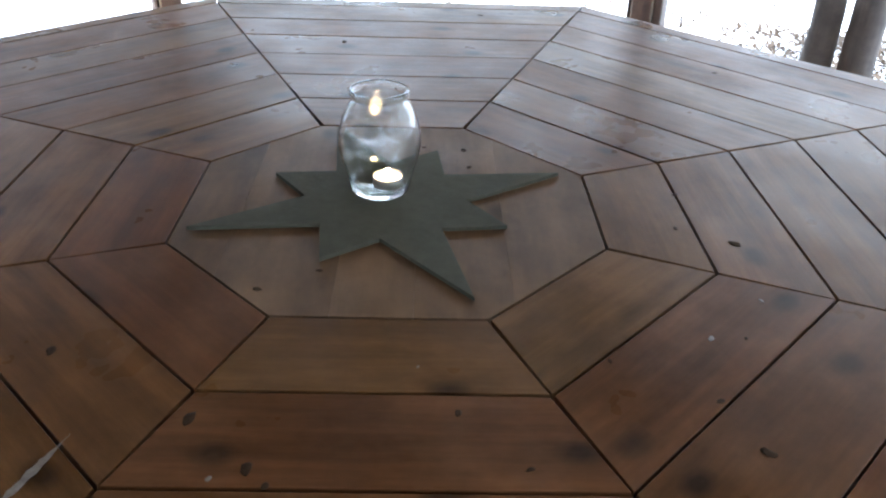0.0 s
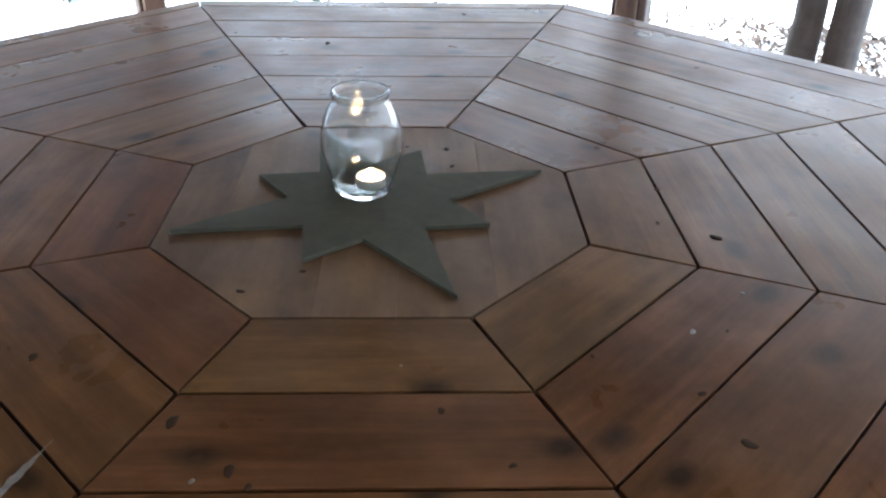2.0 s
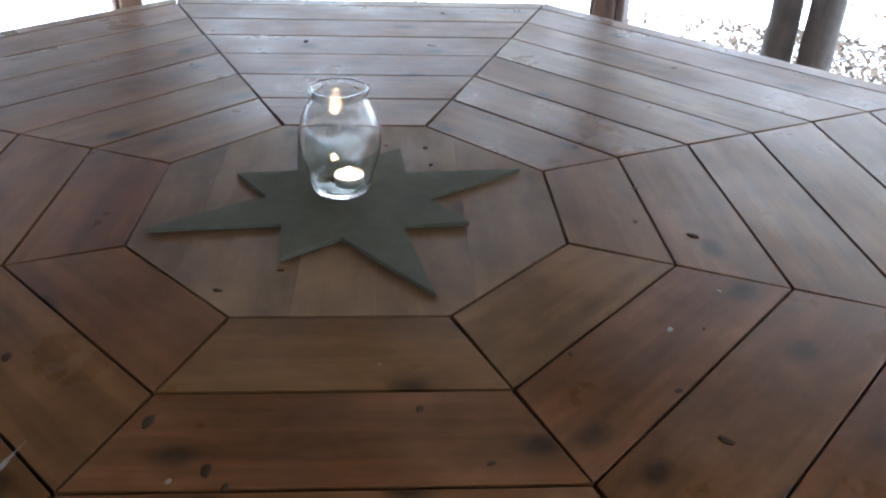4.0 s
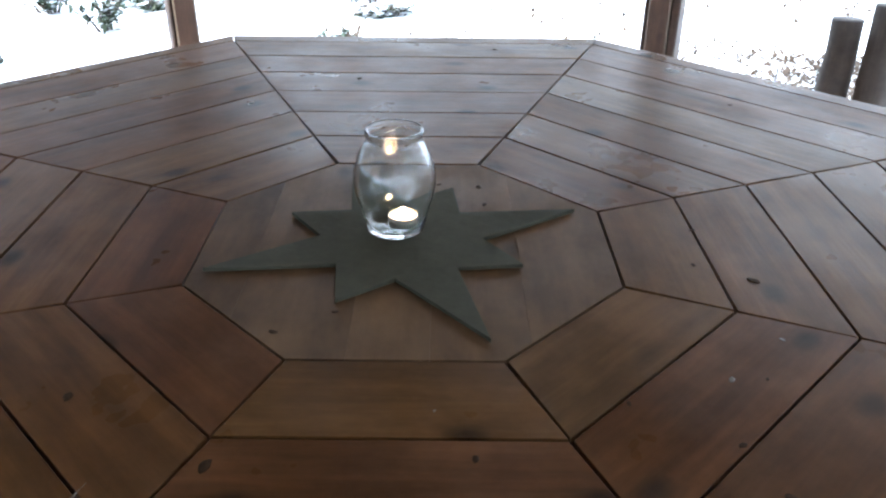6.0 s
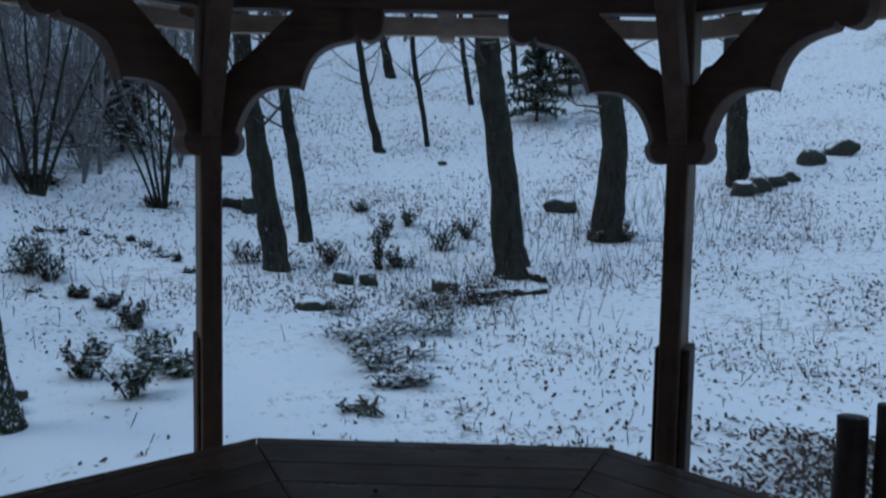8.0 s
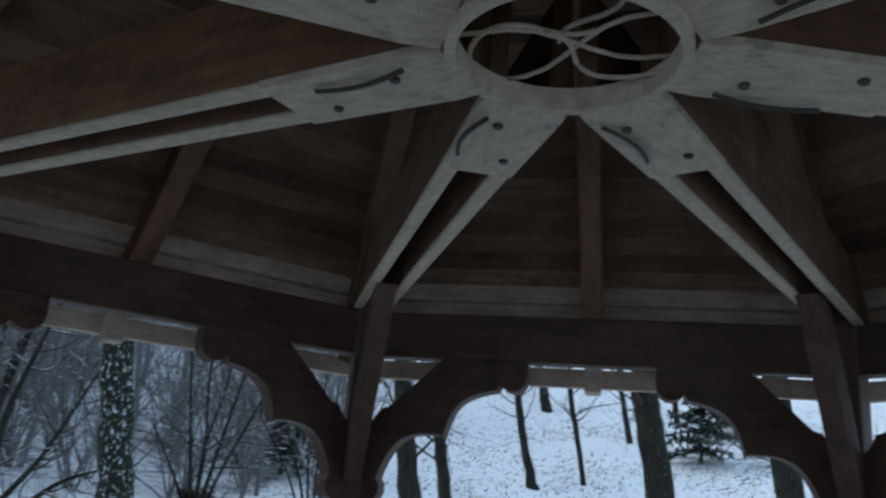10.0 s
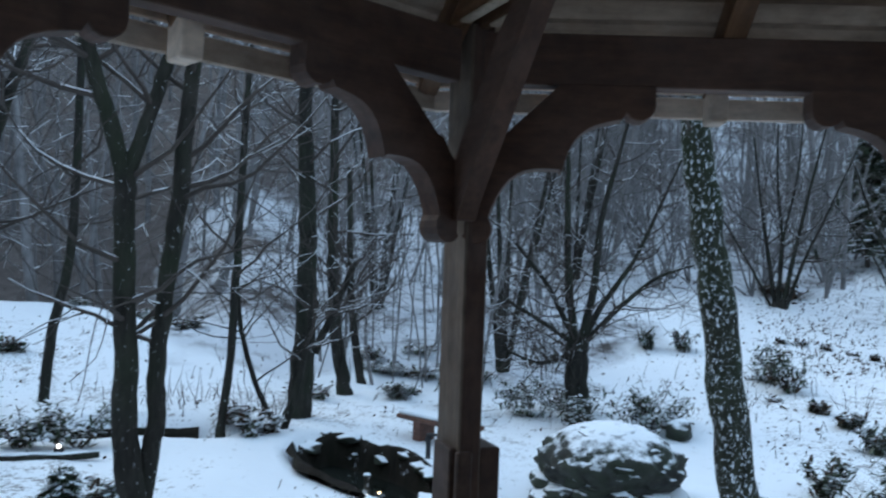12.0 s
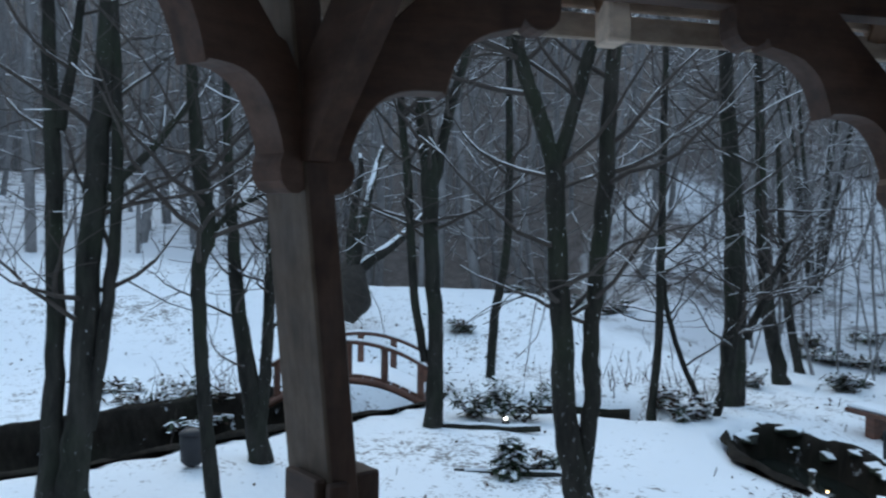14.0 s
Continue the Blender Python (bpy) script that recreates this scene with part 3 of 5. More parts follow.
# crown ring with iron scrollwork
bm = lathe_bm([(0.153, 1.985), (0.153, 2.02), (0.139, 2.02), (0.139, 1.985), (0.153, 1.985)], 48)
part("crown_ring", bm, M_WHITE, pavilion, "round collar with flaking pale paint").location = HUB
scroll = Tubes()
for k in range(3):
    w0 = radians(35 + 125 * k)
    pts = []
    for j in range(15):
        u = j / 14
        pts.append((0.143 * (1 - 1.25 * u) * math.cos(w0 + 0.8 * math.sin(3 * u)), 0.143 * (1 - 1.25 * u) * math.sin(w0 + 0.8 * math.sin(3 * u)), 1.99 + 0.01 * k))
    scroll.add(pts, [0.0036] * 15, 6)
for w0, w1 in ((25, 190), (130, 335)):
    a, b = Vector((math.cos(radians(w0)), math.sin(radians(w0)), 0)) * 0.14, Vector((math.cos(radians(w1)), math.sin(radians(w1)), 0)) * 0.14
    scroll.add([a.lerp(b, j / 8) + Vector((0, 0.018 * math.sin(j * 0.9), 2.0)) for j in range(9)], [0.0036] * 9, 6)
scroll.make("scrollwork", M_WHITE, pavilion, "bent pale iron scrolls inside the collar").location = HUB + Vector((0, 0, 0.02))

bm = prism_bm([tuple(ring_point(2.55, 22.5 + 45 * k)[:2]) for k in range(8)], -0.5, 0.0)
floor = tagged(part("floor", bm, M_ROOF), "weathered boarded pavilion floor", "floor", "", "structure")

# ---- table ----
T = 0.75
INNER = [0.281, 0.276, 0.265, 0.250, 0.225, 0.223, 0.230, 0.259]
WIDTH = [0.115, 0.114, 0.115, 0.118, 0.118, 0.113, 0.114, 0.116]
EDGE = [1.017, 1.005, 0.986, 0.999, 1.017, 1.017, 1.017, 1.017]
table = thing("table", Matrix(), "large octagonal varnished wooden table of mitred board rings", "table")


def apothem(side, ring):
    side %= 8
    if ring >= 7:
        return EDGE[side] if EDGE[side] > INNER[side] + 6.3 * WIDTH[side] else INNER[side] + 6.4 * WIDTH[side]
    return INNER[side] + ring * WIDTH[side]


def corner(side, ring, gap=0.0):
    """Where the ring line of a side meets that of the next side."""
    a, b = radians(45 * side), radians(45 * (side + 1))
    m = Matrix(((math.cos(a), math.sin(a)), (math.cos(b), math.sin(b))))
    p = m.inverted() @ Vector((apothem(side, ring), apothem(side + 1, ring)))
    return p


for side in range(8):
    w = radians(45 * side)
    t_axis, n_axis = Vector((-math.sin(w), math.cos(w))), Vector((math.cos(w), math.sin(w)))
    for ring in range(7):
        quad = [corner(side - 1, ring), corner(side, ring), corner(side, ring + 1), corner(side - 1, ring + 1)]
        loc = [(p.dot(t_axis), -p.dot(n_axis)) for p in quad]
        g = random.uniform(0.0011, 0.0022)
        cx, cy = sum(p[0] for p in loc) / 4, sum(p[1] for p in loc) / 4
        half = abs(loc[0][1] - loc[2][1]) / 2
        loc = [(x - math.copysign(g, x - cx), y - math.copysign(g, y - cy)) for x, y in loc]
        lift = random.uniform(-0.0003, 0.0003)
        bm = prism_bm([(x - cx, y - cy) for x, y in loc], -0.034, 0.0, 0.0005)
        ob = part("board", bm, M_TABLE, table)
        ob.matrix_basis = Matrix.Translation((0, 0, T + lift)) @ Matrix.Rotation(w + radians(90), 4, "Z") @ Matrix.Translation((cx, cy, 0))


def clip(poly, axis, limit, keep_above):
    out = []
    for p, q in zip(poly, poly[1:] + poly[:1]):
        ip, iq = (p[axis] >= limit) == keep_above, (q[axis] >= limit) == keep_above
        if ip:
            out.append(p)
        if ip != iq:
            k = (limit - p[axis]) / (q[axis] - p[axis])
            out.append(tuple(p[i] + k * (q[i] - p[i]) for i in (0, 1)))
    return out


centre = [tuple(corner(k, 0) * 0.9945) for k in range(8)]
cuts = [-0.4, -0.155, -0.025, 0.06, 0.165, 0.4]
for x0, x1 in zip(cuts, cuts[1:]):
    poly = clip(clip(centre, 0, x0 + 0.0001, True), 0, x1 - 0.0001, False)
    if len(poly) > 2:
        ob = part("centre_board", prism_bm([(y, -x) for x, y in poly], -0.034, 0.0, 0.0), M_CENTRE, table)
        ob.matrix_basis = Matrix.Translation((0, 0, T)) @ Matrix.Rotation(radians(90), 4, "Z")
part("underframe", prism_bm([tuple(corner(k, 7) * 0.985) for k in range(8)], T - 0.06, T - 0.036), M_DARK, table)
part("pedestal", lathe_bm([(0.0, 0.002), (0.4, 0.002), (0.4, 0.05), (0.13, 0.09), (0.12, 0.62), (0.4, 0.685), (0.0, 0.688)], 24), M_BRACKET, table)

# ---- star mat and candle jar ----
STAR_C = (0.02, 0.02)
outline = []
for k in range(4):
    for ang, r in (((20, 110, 200, 295)[k], 0.243), (43 + 90 * k, 0.102), (66 + 90 * k, 0.162), (89 + 90 * k, 0.102)):
        outline.append((STAR_C[0] + r * math.cos(radians(ang)), STAR_C[1] + r * math.sin(radians(ang))))
star = part("star_mat", prism_bm(outline, T + 0.0015, T + 0.0068, 0.0004), M_STAR)
tagged(star, "grey-green eight-pointed star mat lying on the table", "table mat")

JAR = (0.012, 0.043, T + 0.0070)
jar = thing("candle_jar", Matrix.Translation(JAR), "clear barrel-shaped glass jar with a lit tealight", "candle jar")
outer = [(0.0, 0.0), (0.033, 0.0), (0.037, 0.004), (0.039, 0.014), (0.0405, 0.024), (0.047, 0.048), (0.0515, 0.072), (0.0505, 0.092), (0.045, 0.114), (0.037, 0.132), (0.0335, 0.139), (0.0335, 0.143), (0.0362, 0.1455), (0.0362, 0.150), (0.0345, 0.152)]
inner = [(r - 0.0014, z) for r, z in outer[:2:-1]] + [(0.034, 0.008), (0.0, 0.007)]
ob = part("jar_glass", lathe_bm([(r, z * 0.88) for r, z in outer + inner], 64), M_GLASS, jar, "clear glass", True)
cup = part("tealight_cup", lathe_bm([(0.0, 0.0085), (0.0185, 0.0085), (0.019, 0.022), (0.018, 0.022), (0.018, 0.019), (0.0, 0.019)], 28), M_TIN, jar, "", True)
cup.location = (0.010, -0.004, 0.0)
ob = part("flame", lathe_bm([(0.0, 0.0192), (0.0045, 0.0200), (0.0055, 0.0225), (0.0032, 0.027), (0.0, 0.032)], 12), M_FLAME, cup, "small bright flame", True)
ob = part("molten_wax", lathe_bm([(0.0, 0.0196), (0.0172, 0.0196), (0.0172, 0.0192), (0.0, 0.0192)], 24), M_MOLTEN, cup, "glowing molten wax")
lamp = new("candle_light", bpy.data.lights.new("candle_light", "POINT"))
lamp.data.energy, lamp.data.color, lamp.data.shadow_soft_size = 0.006, (1.0, 0.6, 0.28), 0.006
lamp.parent = jar
lamp.location = (0.010, -0.004, 0.0245)


# ---- trees ----
def wander(rng, start, way, length, steps, bend, lift):
    """A crooked line of points; lift pulls it upwards."""
    pts, p, u = [Vector(start)], Vector(start), Vector(way).normalized()
    for _ in range(steps):
        u = (u + Vector((rng.gauss(0, bend), rng.gauss(0, bend), rng.gauss(0, bend) + lift))).normalized()
        p = p + u * (length / steps)
        pts.append(p.copy())
    return pts


def snow_on(snow, pts, radii, rng, chance=0.75):
    """Snow lying along the upper side of the flatter stretches."""
    run, rad = [], []
    if max(radii) > 0.12:
        return
    for i in range(len(pts)):
        u = (pts[min(i + 1, len(pts) - 1)] - pts[max(i - 1, 0)]).normalized()
        if abs(u.z) < 0.86 and rng.random() < chance:
            r = max(radii[i], 0.004)
            run.append(pts[i] + Vector((0, 0, r * 0.55 + 0.002)))
            rad.append(r * 0.42 + 0.001)
        else:
            if len(run) > 1:
                snow.add(run, rad, 5)
            run, rad = [], []
    if len(run) > 1:
        snow.add(run, rad, 5)


def limbs(rng, wood_t, twig_t, snow, pts, radii, count, span, level, spread, lift, sides=5, lo=0.35):
    """Side branches along a stem, with their own twigs."""
    for _ in range(count):
        k = rng.uniform(lo, 0.98) * (len(pts) - 1)
        i = int(k)
        p = pts[i].lerp(pts[min(i + 1, len(pts) - 1)], k - i)
        along = (pts[min(i + 1, len(pts) - 1)] - pts[max(i - 1, 0)]).normalized()
        w = rng.uniform(0, math.tau)
        out = along.orthogonal()
        out.rotate(Matrix.Rotation(w, 3, along))
        way = along * (1 - spread) + out * spread
        r0 = min(radii[i] * 0.42, span * 0.011 + 0.003)
        length = span * rng.uniform(0.55, 1.15)
        steps = 7 if level > 0 else 5
        line = wander(rng, p, way, length, steps, 0.16, lift)
        rad = [max(0.0028, r0 * (1 - 0.85 * j / steps)) for j in range(steps + 1)]
        (wood_t if level > 1 else twig_t).add(line, rad, sides if level > 0 else 3, False)
        if snow is not None:
            snow_on(snow, line, rad, rng, 0.62 if level else 0.42)
        if level > 0:
            limbs(rng, wood_t, twig_t, snow, line, rad, 5 if level > 1 else 6, span * 0.48, level - 1, spread, lift * 0.6, 4, 0.2)


def tree(name, stems, label, category, seed, branches=10, span=1.8, level=1, spread=0.7, lift=0.05, bark=None, lo=0.35, group="", sides=10):
    """stems: lists of (x, y, z, radius) from the root up. The first point of the first stem is the tree's base."""
    rng = random.Random(seed)
    base = Vector(stems[0][0][:3])
    top = thing(name, Matrix.Translation(base), label, category, group)
    twig, snow = Tubes(), Tubes()
    for s in stems:
        raw = [Vector(q[:3]) - base for q in s]
        pts, radii = [], []
        for i in range(len(raw) - 1):
            for j in range(6):
                u = j / 6
                p0, p1 = raw[max(i - 1, 0)], raw[i]
                p2, p3 = raw[i + 1], raw[min(i + 2, len(raw) - 1)]
                q = 0.5 * (2 * p1 + (p2 - p0) * u + (2 * p0 - 5 * p1 + 4 * p2 - p3) * u * u + (3 * p1 - p0 - 3 * p2 + p3) * u ** 3)
                r = s[i][3] + (s[i + 1][3] - s[i][3]) * u
                pts.append(q + Vector((rng.gauss(0, 0.07), rng.gauss(0, 0.07), 0)) * r)
                radii.append(r * rng.uniform(0.95, 1.06))
        pts.append(raw[-1])
        radii.append(s[-1][3])
        stem = Tubes()
        if s[0][3] > 0.05 and s is stems[0] or abs(raw[0].z) < 0.3:
            pts.insert(0, pts[0] - Vector((0, 0, 0.25)))
            radii.insert(0, radii[0] * 1.3)
            radii[1] *= 1.12
        stem.add(pts, radii, sides, False)
        stem.make("trunk", bark or M_BARK, top)
        snow_on(snow, pts, radii, rng, 0.5)
        limbs(rng, twig, twig, snow, pts, radii, branches, span, level, spread, lift, 5, lo)
    if twig.v:
        tagged(twig.make("twigwork", M_TWIG, top, "thin dark bare branches"), kind="stuff")
    if snow.v:
        tagged(snow.make("branch_snow", M_SNOW, top, "snow lying along the branches"), kind="stuff")
    return top


def on(x, y, dz=0.0):
    return (x, y, height(x, y) + dz)


def simple_stem(x, y, r, h, lean=(0, 0), rng=random):
    b = on(x, y)
    return [(*b, r), (x + lean[0] * h * 0.33 + rng.uniform(-0.1, 0.1), y + lean[1] * h * 0.33, b[2] + h * 0.33, r * 0.85),
            (x + lean[0] * h * 0.66 + rng.uniform(-0.15, 0.15), y + lean[1] * h * 0.66, b[2] + h * 0.66, r * 0.65), (x + lean[0] * h, y + lean[1] * h, b[2] + h, r * 0.3)]


# stems of the trees that stand out: x, y, z and radius from the root up
STEMS = {
    'twin': [[(-4.57, 0.87, -0.42, 0.092), (-4.59, 0.85, -0.16, 0.086), (-4.61, 0.78, 0.26, 0.074), (-4.63, 0.74, 0.93, 0.062), (-4.63, 0.71, 1.44, 0.058), (-4.64, 0.7, 1.8, 0.062)], [(-4.64, 0.7, 1.79, 0.049), (-4.66, 0.6, 2.1, 0.046), (-4.68, 0.5, 2.39, 0.042), (-4.7, 0.47, 2.68, 0.036), (-4.71, 0.4, 3.27, 0.026)], [(-4.64, 0.7, 1.79, 0.046), (-4.62, 0.78, 2.04, 0.04), (-4.6, 0.87, 2.4, 0.038), (-4.59, 0.95, 2.65, 0.033), (-4.57, 1.03, 3.24, 0.023)], [(-4.59, 0.85, -0.18, 0.045), (-4.59, 0.92, 0.42, 0.052), (-4.59, 0.91, 0.73, 0.049), (-4.58, 0.94, 1.18, 0.049), (-4.58, 0.99, 1.67, 0.049), (-4.57, 1.0, 2.1, 0.046), (-4.56, 1.03, 2.56, 0.042), (-4.57, 1.05, 3.27, 0.033)]],
    'bridge_tree': [[(-7.7, 0.64, -0.38, 0.09), (-7.7, 0.65, 0.45, 0.074), (-7.71, 0.6, 1.4, 0.074), (-7.71, 0.58, 2.04, 0.09), (-7.72, 0.52, 2.56, 0.074), (-7.73, 0.48, 3.2, 0.058), (-7.74, 0.46, 4.15, 0.037)], [(-7.72, 0.56, 0.23, 0.042), (-7.74, 0.45, 0.87, 0.042), (-7.75, 0.39, 1.87, 0.04), (-7.77, 0.32, 2.56, 0.037), (-7.77, 0.3, 3.3, 0.026)], [(-7.7, 0.63, 1.93, 0.053), (-7.67, 0.76, 2.57, 0.048), (-7.64, 0.91, 3.15, 0.04), (-7.62, 1.0, 3.84, 0.026)]],
    'bank_tree': [[(-9.93, 1.82, -0.45, 0.063), (-9.92, 1.87, 0.46, 0.056), (-9.9, 2.01, 1.29, 0.053), (-9.89, 2.03, 2.26, 0.049), (-9.89, 2.01, 3.93, 0.041), (-9.89, 2.04, 5.04, 0.027)]],
    'slim_a': [[(-7.9, 2.96, -0.37, 0.046), (-7.88, 3.02, 0.39, 0.043), (-7.88, 3.04, 1.32, 0.041), (-7.87, 3.05, 2.41, 0.038), (-7.87, 3.07, 3.5, 0.032), (-7.86, 3.09, 4.36, 0.023)]],
    'slim_b': [[(-8.01, 3.61, -0.36, 0.03), (-8.06, 3.41, 0.07, 0.03), (-8.09, 3.24, 0.6, 0.027), (-8.11, 3.18, 1.08, 0.024)]],
    'slim_c': [[(-7.64, 3.52, -0.42, 0.043), (-7.61, 3.63, -0.05, 0.037), (-7.59, 3.74, 0.52, 0.028), (-7.58, 3.78, 1.09, 0.02)]],
    'stout': [[(-8.17, 4.04, -0.34, 0.153), (-8.16, 4.06, 0.59, 0.122), (-8.17, 4.05, 1.44, 0.11), (-8.18, 4.02, 2.17, 0.098), (-8.19, 3.95, 3.09, 0.079), (-8.2, 3.9, 4.37, 0.055)], [(-8.14, 4.18, 0.34, 0.049), (-8.09, 4.39, 0.83, 0.04), (-8.04, 4.62, 1.39, 0.028)]],
    'stout_b': [[(-9.22, 5.36, -0.33, 0.098), (-9.25, 5.2, 0.48, 0.084), (-9.28, 5.13, 1.39, 0.073), (-9.28, 5.08, 2.65, 0.06), (-9.29, 5.03, 4.12, 0.042)]],
    'stout_c': [[(-9.91, 6.12, -0.35, 0.068), (-9.94, 5.97, 0.42, 0.056), (-9.96, 5.88, 1.25, 0.049), (-9.98, 5.8, 2.76, 0.034)]],
    'left_a': [[(-6.75, -0.95, -0.37, 0.089), (-6.76, -1.03, 0.18, 0.08), (-6.78, -1.12, 0.75, 0.058), (-6.79, -1.17, 1.37, 0.049), (-6.8, -1.21, 1.9, 0.04), (-6.81, -1.24, 2.79, 0.027)], [(-6.75, -0.97, -0.13, 0.062), (-6.74, -0.91, 0.4, 0.049), (-6.73, -0.89, 1.02, 0.044), (-6.73, -0.86, 1.73, 0.035), (-6.72, -0.83, 2.57, 0.022)]],
    'left_b': [[(-5.55, -1.24, -0.37, 0.054), (-5.56, -1.29, 0.14, 0.045), (-5.57, -1.33, 0.64, 0.045), (-5.57, -1.35, 1.15, 0.049), (-5.56, -1.29, 1.4, 0.054), (-5.57, -1.33, 1.69, 0.054), (-5.58, -1.38, 2.08, 0.043), (-5.59, -1.41, 2.66, 0.032), (-5.58, -1.4, 3.23, 0.022)], [(-5.55, -1.26, 1.4, 0.022), (-5.52, -1.12, 1.55, 0.018), (-5.48, -0.95, 1.63, 0.013)]],
    'left_c': [[(-5.63, -2.24, -0.35, 0.091), (-5.63, -2.21, 0.37, 0.063), (-5.63, -2.21, 1.14, 0.054), (-5.63, -2.23, 1.88, 0.051), (-5.64, -2.26, 2.61, 0.044), (-5.64, -2.28, 3.24, 0.035)], [(-5.6, -2.1, -0.3, 0.109), (-5.59, -2.05, 0.3, 0.081), (-5.58, -2.01, 1.07, 0.074), (-5.57, -1.96, 1.78, 0.07), (-5.56, -1.91, 2.48, 0.063), (-5.56, -1.88, 3.25, 0.049)], [(-5.58, -2.0, 0.16, 0.049), (-5.56, -1.9, 0.86, 0.04), (-5.54, -1.84, 1.5, 0.039), (-5.55, -1.84, 2.13, 0.035), (-5.55, -1.86, 2.72, 0.028), (-5.55, -1.87, 3.25, 0.021)], [(-5.56, -1.89, 1.65, 0.028), (-5.5, -1.65, 1.88, 0.025), (-5.45, -1.4, 2.2, 0.018)], [(-5.62, -2.19, 2.02, 0.039), (-5.61, -2.12, 2.41, 0.032), (-5.6, -2.07, 2.76, 0.025), (-5.59, -2.02, 3.18, 0.018)]],
    'spread': [[(-6.43, 6.81, -0.38, 0.151), (-6.46, 6.77, 0.18, 0.138), (-6.46, 6.76, 0.6, 0.132)], [(-6.48, 6.74, 0.54, 0.053), (-6.72, 6.41, 0.79, 0.039), (-6.97, 6.05, 1.03, 0.023)], [(-6.48, 6.73, 0.57, 0.053), (-6.69, 6.45, 1.22, 0.039), (-6.92, 6.12, 1.7, 0.023)], [(-6.48, 6.73, 0.54, 0.079), (-6.54, 6.65, 1.36, 0.062), (-6.57, 6.61, 2.34, 0.046), (-6.58, 6.6, 3.12, 0.026)], [(-6.44, 6.8, 0.54, 0.085), (-6.36, 6.91, 1.23, 0.066), (-6.33, 6.96, 2.02, 0.049), (-6.21, 7.12, 2.88, 0.033), (-6.12, 7.25, 3.53, 0.02)], [(-6.42, 6.82, 0.57, 0.059), (-6.3, 6.99, 1.01, 0.049), (-6.08, 7.3, 1.57, 0.036), (-5.9, 7.55, 2.27, 0.026), (-5.77, 7.74, 2.8, 0.016)], [(-6.42, 6.83, 0.54, 0.053), (-6.22, 7.1, 0.91, 0.043), (-5.93, 7.52, 1.35, 0.03), (-5.64, 7.91, 1.54, 0.016)], [(-6.49, 6.73, 0.44, 0.039), (-6.71, 6.42, 0.3, 0.03), (-6.93, 6.1, 0.42, 0.016)]],
    'ivy': [[(-3.07, 4.57, -0.4, 0.138), (-3.15, 4.45, 0.49, 0.129), (-3.24, 4.33, 1.45, 0.119), (-3.29, 4.25, 2.02, 0.109), (-3.34, 4.19, 2.55, 0.096), (-3.37, 4.14, 3.19, 0.083), (-3.4, 4.11, 4.1, 0.064)]],
    'A': [[(-2.84, 11.97, -0.11, 0.212), (-3.01, 11.96, 1.01, 0.184), (-3.19, 11.96, 2.05, 0.161), (-3.36, 11.96, 3.25, 0.143), (-3.46, 11.95, 4.68, 0.12), (-3.53, 11.95, 6.09, 0.085)]],
    'A2': [[(-2.96, 14.99, 0.11, 0.141), (-3.14, 14.99, 1.48, 0.124), (-3.36, 14.98, 2.75, 0.113), (-3.52, 14.98, 4.01, 0.101), (-3.63, 14.97, 5.88, 0.063)]],
    'B': [[(0.86, 12.51, -0.18, 0.293), (0.68, 12.51, 1.53, 0.226), (0.47, 12.5, 2.86, 0.215), (0.36, 12.5, 3.74, 0.205), (0.23, 12.5, 5.21, 0.168), (0.15, 12.5, 6.75, 0.123)]],
    'C': [[(2.83, 15.25, 0.23, 0.339), (2.92, 15.25, 1.6, 0.261), (2.84, 15.25, 2.99, 0.237), (2.74, 15.25, 4.47, 0.214), (2.62, 15.25, 6.65, 0.159)]],
    'D': [[(7.05, 20.52, 1.3, 0.302), (6.88, 20.51, 3.15, 0.264), (6.74, 20.51, 4.83, 0.234), (6.56, 20.5, 7.58, 0.168)]],
    's1': [[(-2.56, 24.83, 2.11, 0.174), (-2.87, 24.82, 3.31, 0.121), (-3.15, 24.82, 4.84, 0.112), (-3.33, 24.81, 6.19, 0.094), (-3.53, 24.81, 8.69, 0.06)]],
    's2': [[(-1.14, 26.03, 2.36, 0.082), (-1.38, 26.02, 3.79, 0.09), (-1.62, 26.02, 5.03, 0.09), (-1.73, 26.02, 6.44, 0.081), (-1.88, 26.01, 9.05, 0.053)]],
    's3': [[(-3.21, 35.08, 5.6, 0.241), (-3.42, 35.07, 6.71, 0.181), (-3.68, 35.07, 7.89, 0.156), (-4.01, 35.06, 11.15, 0.095)]],
    's4': [[(0.26, 31.4, 4.17, 0.119), (0.04, 31.4, 5.37, 0.108), (-0.14, 31.39, 6.64, 0.097), (-0.37, 31.39, 9.78, 0.064)]],
    's5': [[(2.13, 34.85, 5.36, 0.143), (1.99, 34.84, 7.0, 0.119), (1.71, 34.84, 10.24, 0.083)]],
